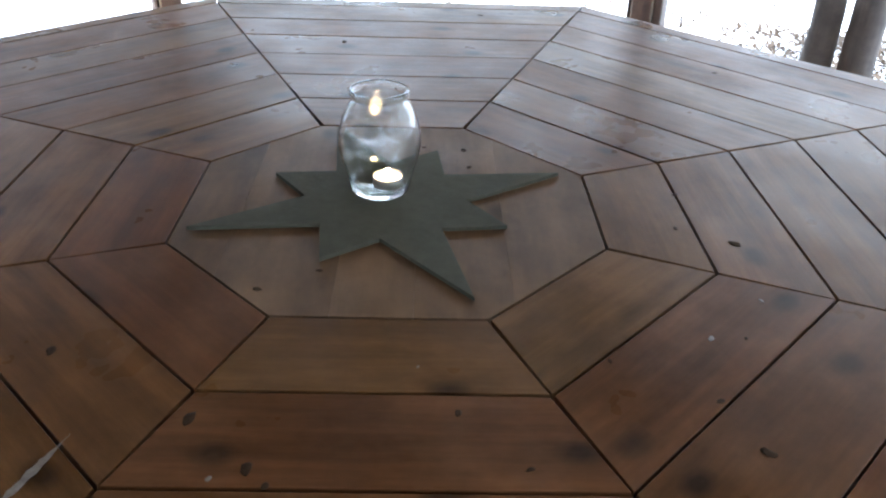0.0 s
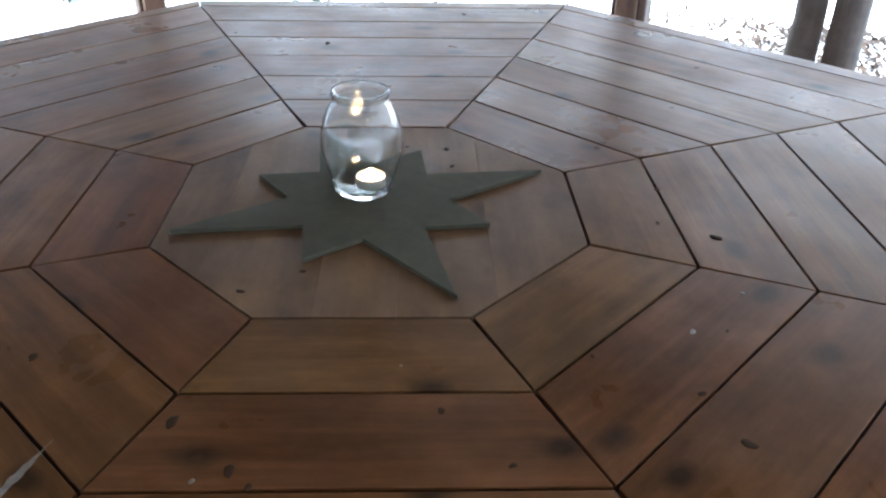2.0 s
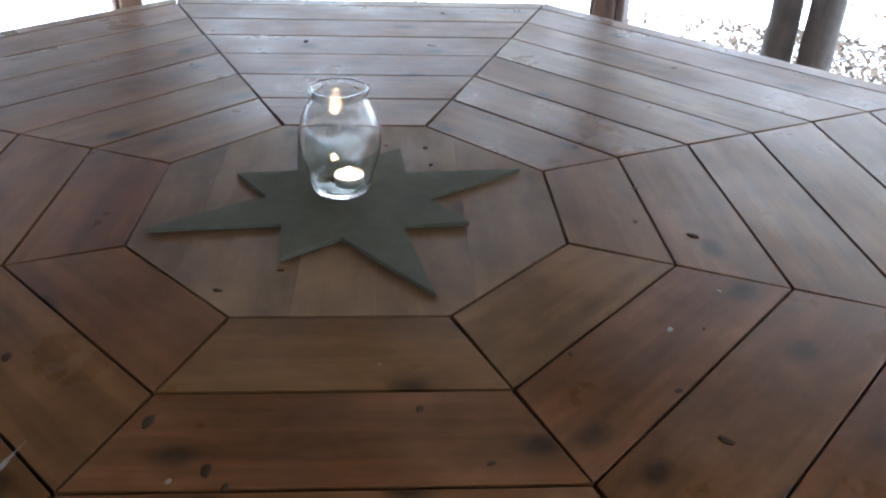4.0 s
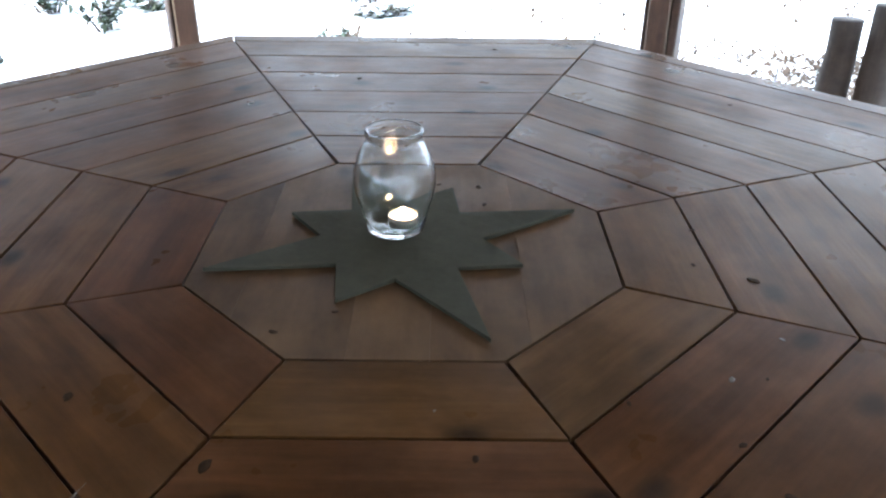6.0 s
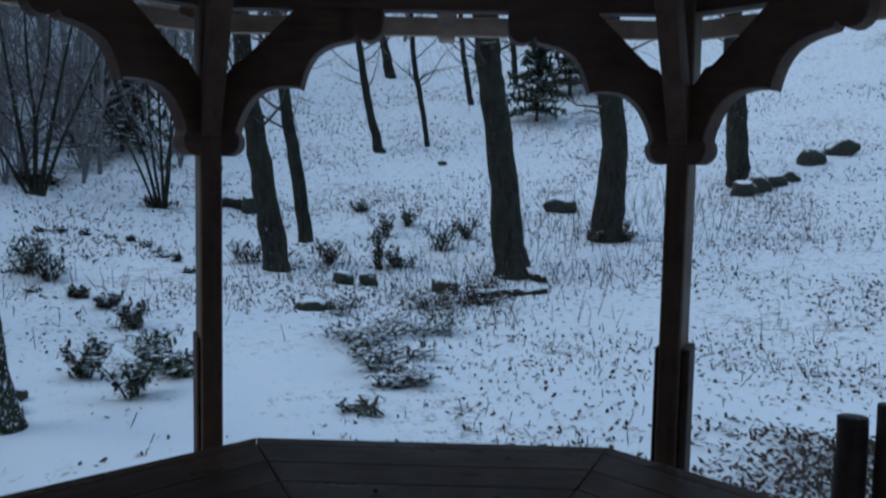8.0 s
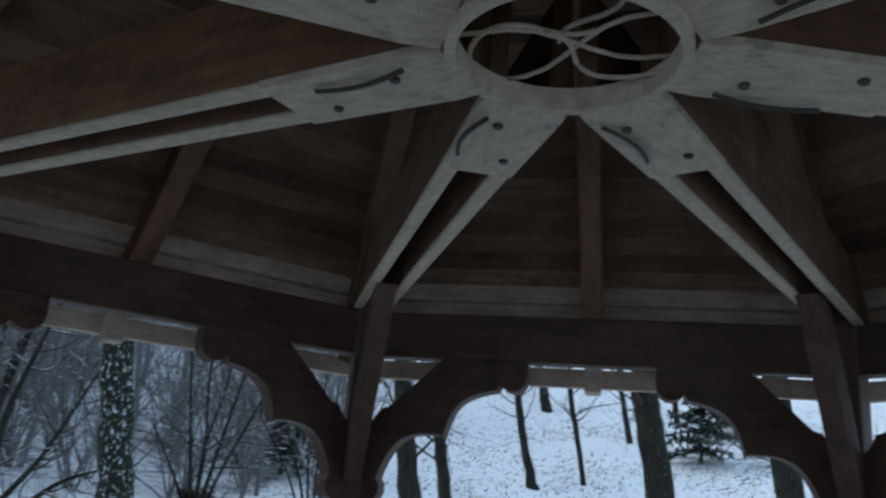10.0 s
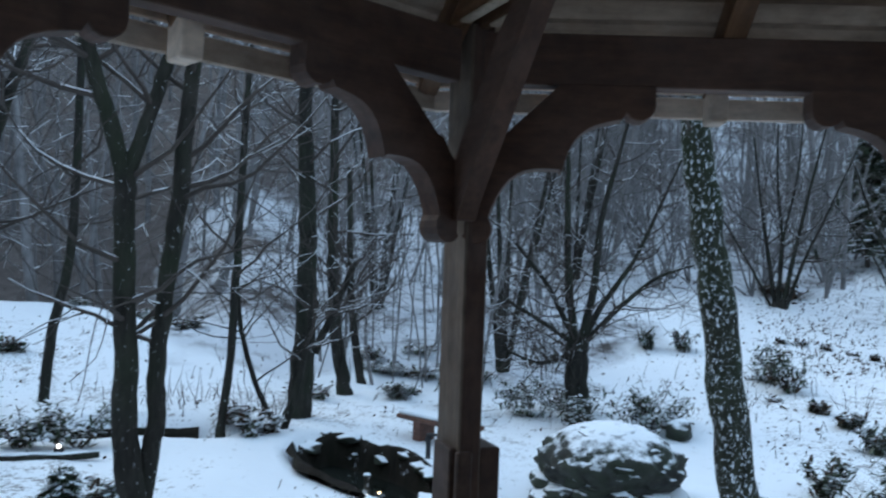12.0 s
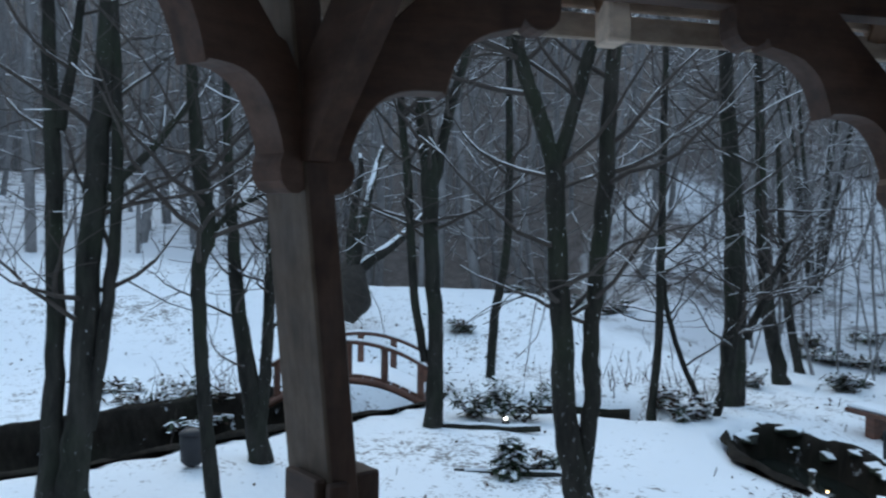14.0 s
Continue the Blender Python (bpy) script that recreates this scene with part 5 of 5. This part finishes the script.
# stump with a dead limb beyond the bridge
st = thing("root_stump", Matrix.Translation(on(-13.0, 0.45)), "dark uprooted stump with a snowy dead limb", "stump")
part("root_ball", stone_bm(0.36, 700, 1.5), M_EARTH, st, "", True).location = (0, 0, 0.55)
t, s = Tubes(), Tubes()
r2 = random.Random(9)
for way, ln in (((0.1, 0.8, 0.65), 1.5), ((0.0, -0.1, 1.2), 1.9), ((0.1, 0.25, 1.5), 2.2)):
    line = wander(r2, (0, 0, 0.8), way, ln, 8, 0.14, 0.03)
    rad = [0.10 * (1 - 0.08 * i) for i in range(9)]
    t.add(line, rad, 8)
    s.add([p + Vector((0, 0, 0.06)) for p in line], [q * 0.7 for q in rad], 7)
t.make("dead_limb", M_BARK, st)
s.make("limb_snow", M_SNOW, st, "thick snow on the dead limbs")

# litter bin on a post by the stream
lb = thing("litter_bin", Matrix.Translation(on(-6.55, -1.45)), "dark round litter bin on a short foot", "litter bin")
part("bin_body", lathe_bm([(0.0, 0.03), (0.055, 0.03), (0.085, 0.06), (0.095, 0.26), (0.088, 0.26), (0.085, 0.22), (0.0, 0.22)], 18), M_DARK, lb, "", True)
part("bin_lid", lathe_bm([(0.1, 0.262), (0.1, 0.275), (0.05, 0.30), (0.0, 0.305)], 18), M_DARK, lb, "", True)
part("bin_foot", lathe_bm([(0.0, -0.1), (0.02, -0.1), (0.02, 0.03), (0.0, 0.03)], 8), M_DARK, lb)

# two rough log posts just outside the pavilion

def log_post(x, y, top, r, seed):
    rng = random.Random(seed)
    t = Tubes()
    z0 = -0.05
    t.add([(x + rng.gauss(0, 0.004), y + rng.gauss(0, 0.004), z0 + (top - z0) * i / 6) for i in range(7)], [r * rng.uniform(0.96, 1.04) for _ in range(7)], 14)
    ob = t.make("log_post", M_LOG)
    tagged(ob, "dark round log post beside the pavilion", "post", "log posts")


M_LOG = wood("dark_peeled_log", (0.022, 0.017, 0.014), (0.048, 0.037, 0.031), (0.078, 0.061, 0.051), 0.8, (20, 20, 2), 0.3)
log_post(1.403, 1.875, 0.595, 0.052, 1)
log_post(1.51, 1.80, 0.655, 0.058, 2)


# ---- shrubs, grass, litter ----
def shrub(x, y, h, w, seed, brown=0.2, snowy=0.35, leaves=90, label="young evergreen shrub dusted with snow", leaf=0.05, up=0.9, name="shrub"):
    """Bunched stems set with small leaves, some of them carrying snow."""
    rng = random.Random(seed)
    top = thing(name, Matrix.Translation(on(x, y)), label, "shrub", "small shrubs")
    stem, green, dry, snow = Tubes(), Tubes(), Tubes(), Tubes()
    for k in range(7):
        a = rng.uniform(0, math.tau)
        line = wander(rng, (rng.gauss(0, w * 0.08), rng.gauss(0, w * 0.08), -0.03), (math.cos(a) * w / h * 0.7, math.sin(a) * w / h * 0.7, up), h * rng.uniform(0.7, 1.1), 5, 0.12, 0.05)
        stem.add(line, [0.012 * (1 - 0.15 * i) * (0.6 + h) for i in range(6)], 4, False)
        for j in range(leaves // 7):
            i = rng.randint(1, 4)
            p = line[i].lerp(line[i + 1], rng.random()) + Vector((rng.gauss(0, w * 0.1), rng.gauss(0, w * 0.1), rng.gauss(0, h * 0.06)))
            d = Vector((rng.gauss(0, 1), rng.gauss(0, 1), rng.gauss(0.3, 0.5))).normalized() * leaf * rng.uniform(0.6, 1.3)
            s = d.cross(Vector((0, 0, 1))).normalized() * leaf * 0.35
            (dry if rng.random() < brown else green).quad(p, d, s)
            if rng.random() < snowy:
                snow.quad(p + Vector((0, 0, 0.012)), Vector((d.x, d.y, d.z * 0.3)), s * 1.3)
    tagged(stem.make("stemwork", M_TWIG, top), kind="stuff")
    for t, nm, m in ((green, "leaves", M_LEAF), (dry, "dry_leaves", M_BROWN), (snow, "leaf_snow", M_SNOW)):
        if t.v:
            tagged(t.make(nm, m, top, "", False), "", "", "", "stuff")
    return top


BRUSH = [(-14.2, 4.1, 0.8), (-13.7, 4.35, 0.7), (-14.9, 3.7, 0.6), (-13.2, 4.9, 0.5), (-8.5, 2.9, 0.3), (-7.6, 3.2, 0.25), (-8.9, 6.1, 0.6), (-9.1, 4.7, 0.4), (-12.6, 2.2, 0.4), (-9.6, -2.2, 0.8), (-10.5, -2.6, 0.8), (-9.3, -1.7, 0.7), (-10.6, 7.0, 1.0), (-10.1, 7.4, 0.9), (-11.3, 7.2, 0.9), (-9.7, 7.9, 0.8), (-11.2, 8.2, 1.0), (-14.2, 8.0, 1.2), (-8.2, 7.6, 0.6), (-9.6, 9.8, 0.9)]
SLOPE_SHRUBS = [(-2.11, 12.7, 0.5, 0.5, 0.6), (-1.31, 12.5, 0.85, 0.4, 0.3), (-0.93, 12.8, 0.45, 0.55, 0.1), (-1.08, 16.3, 0.45, 0.35, 0.1), (-0.33, 14.1, 0.55, 0.4, 0.2), (0.13, 15.0, 0.6, 0.45, 0.1),
                (-2.26, 18.0, 0.35, 0.35, 0.1), (-1.48, 15.3, 0.55, 0.35, 0.3), (-3.48, 7.85, 0.38, 0.3, 0.2), (-2.55, 5.5, 0.55, 0.35, 0.1), (-3.17, 6.1, 0.35, 0.3, 0.3), (-2.43, 6.2, 0.3, 0.5, 0.2), (-2.75, 6.4, 0.5, 0.45, 0.1),
                (-5.6, 10.3, 0.6, 0.6, 0.3), (-4.14, 8.8, 0.25, 0.3, 0.6), (-4.66, 9.2, 0.2, 0.25, 0.6), (-3.41, 12.5, 0.5, 0.6, 0.5), (-6.1, 10.6, 0.6, 0.5, 0.2), (-7.45, 5.65, 0.65, 0.6, 0.2), (-8.5, 5.7, 0.35, 0.45, 0.4),
                (-7.2, 7.3, 0.5, 0.7, 0.1), (-6.0, 7.45, 0.55, 0.6, 0.1), (-5.6, 7.3, 0.45, 0.6, 0.2), (-8.76, 11.5, 0.45, 0.4, 0.2), (-8.25, 11.8, 0.5, 0.4, 0.2), (-6.5, 11.6, 0.5, 0.6, 0.2), (-6.12, 1.2, 0.18, 0.3, 0.4), (-8.3, 3.3, 0.3, 0.4, 0.8),
                (-8.0, 1.15, 0.45, 0.5, 0.1), (-7.9, 1.5, 0.5, 0.5, 0.1), (-8.4, 2.2, 0.35, 0.6, 0.2), (-8.9, -0.9, 0.45, 0.6, 0.3), (-7.6, -0.3, 0.4, 0.4, 0.2), (2.6, 15.1, 0.35, 0.5, 0.8), (3.2, 15.2, 0.4, 0.4, 0.9)]
for k, (x, y, h, w, brown) in enumerate(SLOPE_SHRUBS):
    shrub(x, y, h, w, 800 + k, brown, 0.6 if -9 < x < -5 and y < 9 else 0.35, 260 if y < 9 else 210, "young evergreen shrub dusted with snow" if brown < 0.45 else "low shrub of dry brown leaves in the snow", 0.05 if y < 9 else 0.065)
shrub(-0.65, 6.6, 0.45, 0.6, 900, 0.3, 0.75, 260, "snow-laden bramble patch beside the path", 0.05, 0.6, "bramble")
shrub(-0.95, 7.6, 0.5, 0.8, 901, 0.3, 0.75, 260, "snow-laden bramble patch beside the path", 0.05, 0.6, "bramble")
for k, (x, y, h, w, brown, snowy) in enumerate(((-1.0, 8.2, 0.4, 0.9, 0.3, 0.9), (-0.6, 7.1, 0.4, 0.8, 0.2, 0.95), (-0.5, 6.0, 0.35, 0.6, 0.2, 0.95), (-0.35, 8.6, 0.45, 0.8, 0.3, 0.9), (-0.3, 10.2, 0.5, 0.7, 0.8, 0.3), (0.25, 10.6, 0.5, 0.8, 0.9, 0.3), (0.45, 11.4, 0.4, 0.7, 0.9, 0.3), (-1.5, 9.6, 0.3, 0.8, 0.6, 0.5))):
    shrub(x, y, h, w, 880 + k, brown, snowy, 330, "tangled snow-dusted brambles beside the path", 0.045, 0.5, "bramble")
shrub(-0.66, 5.2, 0.18, 0.4, 902, 0.6, 0.3, 90, "dark bramble tuft beside the path", 0.05, 0.6, "bramble")
shrub(-9.9, -1.6, 0.5, 1.2, 903, 0.5, 0.6, 300, "snowy brushwood on the stream bank", 0.06, 0.5, "brushwood")
LEDGE = [(-7.46, 13.7), (-7.16, 13.91), (-6.75, 13.94), (-6.28, 13.87), (-5.9, 13.86), (-5.4, 13.3), (-5.11, 12.92), (-4.8, 12.5), (-4.5, 12.18), (-3.99, 11.28), (-5.39, 9.48), (-6.28, 10.72)]
for k, (x, y) in enumerate(LEDGE):
    shrub(x, y, 0.13 + 0.03 * (k % 3), 0.16 + 0.04 * (k % 4), 960 + k, 0.75, 0.6, 70, "tuft of dry brown growth along the path edge", 0.055, 0.6, "brushwood")
for k, (x, y, h, w) in enumerate(((-6.05, 6.4, 0.5, 0.55), (-5.5, 6.75, 0.45, 0.6), (-7.0, 6.5, 0.5, 0.6), (-6.75, 7.1, 0.55, 0.6))):
    shrub(x, y, h, w, 985 + k, 0.15, 0.65, 260)
shrub(-9.39, 17.1, 0.55, 1.0, 980, 0.9, 0.1, 420, "heap of dead leaves round the coppiced clump", 0.09, 0.5, "brushwood")
shrub(-6.6, 17.3, 0.35, 0.55, 981, 0.9, 0.15, 220, "heap of dead leaves round the coppiced clump", 0.08, 0.5, "brushwood")
for k, (x, y, w) in enumerate(BRUSH):
    shrub(x, y, 0.3, w, 910 + k, 0.6, 0.75, 240, "low tangled brushwood half under snow", 0.07, 0.45, "brushwood")


def conifer(x, y, h, seed, label):
    """A little fir: whorls of drooping needled boughs with snow on them."""
    rng = random.Random(seed)
    top = thing("conifer", Matrix.Translation(on(x, y)), label, "conifer")
    stem, needles, snow = Tubes(), Tubes(), Tubes()
    stem.add([(0, 0, -0.05), (0.01, 0, h * 0.5), (0, 0.01, h)], [0.018 * h + 0.006, 0.012 * h + 0.004, 0.003], 6, False)
    levels = 9
    for k in range(levels):
        z = h * (0.12 + 0.82 * k / levels)
        ln = h * 0.42 * (1 - k / levels) + 0.05
        for j in range(6):
            a = math.tau * (j + 0.5 * (k % 2)) / 6 + rng.uniform(-0.25, 0.25)
            line = wander(rng, (0, 0, z), (math.cos(a), math.sin(a), 0.25), ln * rng.uniform(0.5, 1.25), 5, 0.13, -0.14)
            stem.add(line, [0.006 * h + 0.002] * 6, 3, False)
            for p in line[1:]:
                for _ in range(9):
                    d = Vector((rng.gauss(0, 1), rng.gauss(0, 1), rng.gauss(-0.35, 0.5))).normalized() * 0.075 * (0.4 + h * 0.6)
                    needles.quad(p, d, d.cross(Vector((0, 0, 1))).normalized() * 0.012 * (0.5 + h))
                if rng.random() < 0.8:
                    u = Vector((math.cos(a), math.sin(a), -0.15)) * 0.05 * (0.5 + h)
                    snow.quad(p + Vector((0, 0, 0.015)), u, Vector((-u.y, u.x, 0)) * 0.6)
    stem.make("trunk", M_TWIG, top)
    tagged(needles.make("needles", M_LEAF, top, "", False), "", "", "", "stuff")
    tagged(snow.make("needle_snow", M_SNOW, top, "", False), "", "", "", "stuff")


conifer(-6.0, 0.88, 0.29, 950, "tiny fir sapling bent under snow")
conifer(2.6, 29.2, 3.6, 951, "young fir with drooping snowy boughs on the slope")
conifer(4.2, 33.0, 4.5, 952, "young fir with drooping snowy boughs on the slope")
conifer(-9.6, 22.5, 4.0, 953, "young fir with drooping snowy boughs on the slope")

# little lantern under the shrub
ln = thing("lantern", Matrix.Translation(on(-7.65, 1.33)), "small glowing garden lantern on the snow", "lantern")
part("lantern_base", lathe_bm([(0.0, -0.05), (0.04, -0.05), (0.04, 0.04), (0.0, 0.045)], 10), M_DARK, ln)
part("lantern_light", lathe_bm([(0.0, 0.045), (0.014, 0.05), (0.016, 0.066), (0.0, 0.074)], 10), glow("cool_white_light", (1.0, 0.9, 0.75), 5.0), ln, "glowing lantern glass", True)


def litter():
    """Dead leaves, twigs and grass tips that poke through the snow."""
    rng = random.Random(21)
    leaf, blade = Tubes(), Tubes()
    made = 0
    while made < 27000:
        a = rng.uniform(-36, 42) if rng.random() < 0.6 else rng.uniform(-125, -30)
        d = 4.2 + 30 * rng.random() ** 1.15
        x, y = d * math.sin(radians(a)), d * math.cos(radians(a))
        dens = 0.35 + 0.9 * noise.noise(Vector((x * 0.35, y * 0.35, 2)))
        if a < -30:
            dens *= 0.07 if d < 9 else 0.28
        if -42 < a < -12 and d < 7.5:
            dens *= 0.15
        path = abs(x + 1.3 + 0.35 * (y - 6)) if y < 9 else 9
        if path < 1.0:
            dens *= 0.1
        dens *= 0.45 + 0.55 * smooth(5, 10, d)
        if stream_dist(x, y) < 0.9 or pond_level(x, y) < 1.2 or rng.random() > dens:
            continue
        made += 1
        p = Vector((x, y, height(x, y) + 0.05 * noise.noise(Vector((x * 0.9, y * 0.9, 0))) * smooth(2.5, 5, d) + 0.012))
        size = rng.uniform(0.008, 0.021) * (1 + d * 0.045)
        if rng.random() < 0.86:
            u = Vector((rng.gauss(0, 1), rng.gauss(0, 1), rng.gauss(0.2, 0.55))).normalized() * size
            w = u.cross(Vector((rng.gauss(0, 0.5), rng.gauss(0, 0.5), 1))).normalized() * size * rng.uniform(0.5, 0.9)
            leaf.quad(p, u, w)
        else:
            u = Vector((rng.gauss(0, 0.35), rng.gauss(0, 0.35), 1)).normalized() * size * rng.uniform(1.0, 2.6)
            blade.quad(p + u * 0.6, u, Vector((0.003 + d * 0.0004, 0.002, 0)))
    # muddy leaf-strewn patch at the near end of the pond
    for _ in range(420):
        x, y = rng.gauss(-4.75, 0.35), rng.gauss(2.75, 0.22)
        p = Vector((x, y, height(x, y) + 0.05 * noise.noise(Vector((x * 0.9, y * 0.9, 0))) + rng.uniform(0.005, 0.03)))
        u = Vector((rng.gauss(0, 1), rng.gauss(0, 1), rng.gauss(0, 0.3))).normalized() * rng.uniform(0.008, 0.02)
        leaf.quad(p, u, u.cross(Vector((rng.gauss(0, 0.3), rng.gauss(0, 0.3), 1))).normalized() * rng.uniform(0.008, 0.016))
    # heap of dead leaves beside the log posts
    for _ in range(4600):
        d, a = rng.uniform(3.4, 5.5), rng.gauss(34, 6.5)
        x, y = d * math.sin(radians(a)), d * math.cos(radians(a))
        p = Vector((x, y, height(x, y) + 0.05 * noise.noise(Vector((x * 0.9, y * 0.9, 0))) * smooth(2.5, 5, d) + rng.uniform(0.005, 0.06)))
        u = Vector((rng.gauss(0, 1), rng.gauss(0, 1), rng.gauss(0, 0.5))).normalized() * rng.uniform(0.014, 0.034)
        leaf.quad(p, u, u.cross(Vector((rng.gauss(0, 0.4), rng.gauss(0, 0.4), 1))).normalized() * rng.uniform(0.008, 0.018))
    tagged(leaf.make("leaf_litter", M_BROWN, None, "", False), "dead brown leaves strewn over the snow", "leaves", "", "stuff")
    tagged(blade.make("dry_grass", M_TWIG, None, "", False), "dry grass tips and twigs poking through the snow", "grass", "", "stuff")
    # taller dry stalks at the foot of the large trunks
    stalk = Tubes()
    for cx, cy, n, w, hh in ((0.2, 9.8, 45, 0.8, 0.5), (2.2, 15.0, 130, 1.6, 0.7), (4.3, 17.5, 120, 1.8, 0.8), (0.1, 10.6, 45, 0.7, 0.5), (-2.5, 11.8, 60, 0.6, 0.4), (-0.2, 12.0, 60, 0.9, 0.45), (6.0, 19.0, 60, 1.4, 0.7), (-5.0, 9.4, 70, 1.6, 0.3), (-9.5, -1.2, 90, 0.9, 0.4), (-9.3, 3.4, 60, 0.8, 0.4), (1.5, 12.2, 60, 0.7, 0.5), (2.0, 9.0, 30, 3.0, 0.4), (5.0, 8.0, 20, 3.0, 0.5)):
        for _ in range(n):
            x, y = cx + rng.gauss(0, w), cy + rng.gauss(0, w * 0.6)
            line = wander(rng, on(x, y, -0.03), (rng.gauss(0, 0.25), rng.gauss(0, 0.25), 1), hh * rng.uniform(0.4, 1.2), 4, 0.12, 0.0)
            stalk.add(line, [0.006, 0.0055, 0.0045, 0.0035, 0.002], 3, False)
    tagged(stalk.make("dry_stalks", M_TWIG), "dry upright stalks standing in the snow", "stalks", "", "stuff")


litter()


# ---- knots, specks and scratches on the table ----
M_SCRAPE = plain("dull_pale_scrape", (0.05, 0.038, 0.028), (0.20, 0.17, 0.145), 90, 0.8, 0.2)
# flat lump laid on the boards: a wood knot if dark, else a speck
def crumb(x, y, size, seed, mat, label, long=1.6):
    rng = random.Random(seed)
    bm = snow_lump(size * 0.6, seed, 0.09)
    bmesh.ops.scale(bm, vec=(long, 1, 1), verts=bm.verts[:])
    ob = part("crumb", bm, mat, None, "", True)
    ob.matrix_world = pose(x, y, T + 0.0005, 0, 0, rng.uniform(0, 180))
    tagged(ob, label, "crumb", "crumbs on the table")


SPOTS = [(0.435, -0.069, 0.0084, 1), (0.357, -0.412, 0.0077, 1), (-0.276, -0.292, 0.0070, 1), (-0.067, -0.437, 0.0077, 1), (-0.126, -0.381, 0.0084, 1), (0.123, 0.184, 0.0063, 1), (0.129, 0.127, 0.0049, 1), (-0.105, -0.183, 0.0056, 1), (0.102, -0.369, 0.0049, 1), (0.158, -0.434, 0.0042, 1), (0.427, -0.188, 0.0035, 0), (0.354, -0.256, 0.0049, 0), (0.389, -0.255, 0.0028, 1), (-0.477, 0.746, 0.0063, 1), (0.374, -0.034, 0.0042, 1), (0.336, -0.349, 0.0049, 1), (-0.094, -0.448, 0.0035, 0), (-0.049, -0.455, 0.0049, 1), (0.066, -0.307, 0.0021, 0), (-0.044, -0.144, 0.0042, 1), (0.066, 0.191, 0.0042, 1), (0.247, -0.294, 0.0035, 1), (0.592, 0.551, 0.0056, 1), (-0.094, 0.686, 0.0084, 1), (0.181, 0.901, 0.0070, 1), (0.396, 0.057, 0.0056, 1)]
for k, (x, y, size, dark) in enumerate(SPOTS):
    crumb(x, y, size, 1000 + k, M_KNOT if dark else M_SCRAPE, "dark knot in the table boards" if dark else "pale speck on the table boards")
scr = bmesh.new()
rng = random.Random(4)
last = None
for k in range(19):
    u = k / 18
    c = Vector((-0.243, -0.478, T + 0.0012)).lerp(Vector((-0.217, -0.402, T + 0.0012)), u)
    w = 0.0045 * math.sin(math.pi * min(1, u + 0.12)) * rng.uniform(0.6, 1.1) + 0.0005
    q = Vector((0.94, -0.34, 0)) * w
    pair = [scr.verts.new(c - q * rng.uniform(0.5, 1)), scr.verts.new(c + q)]
    if last:
        scr.faces.new((last[0], last[1], pair[1], pair[0]))
    last = pair
tagged(part("paint_scrape", scr, M_SCRAPE), "pale scrape mark across the table boards", "scrape")
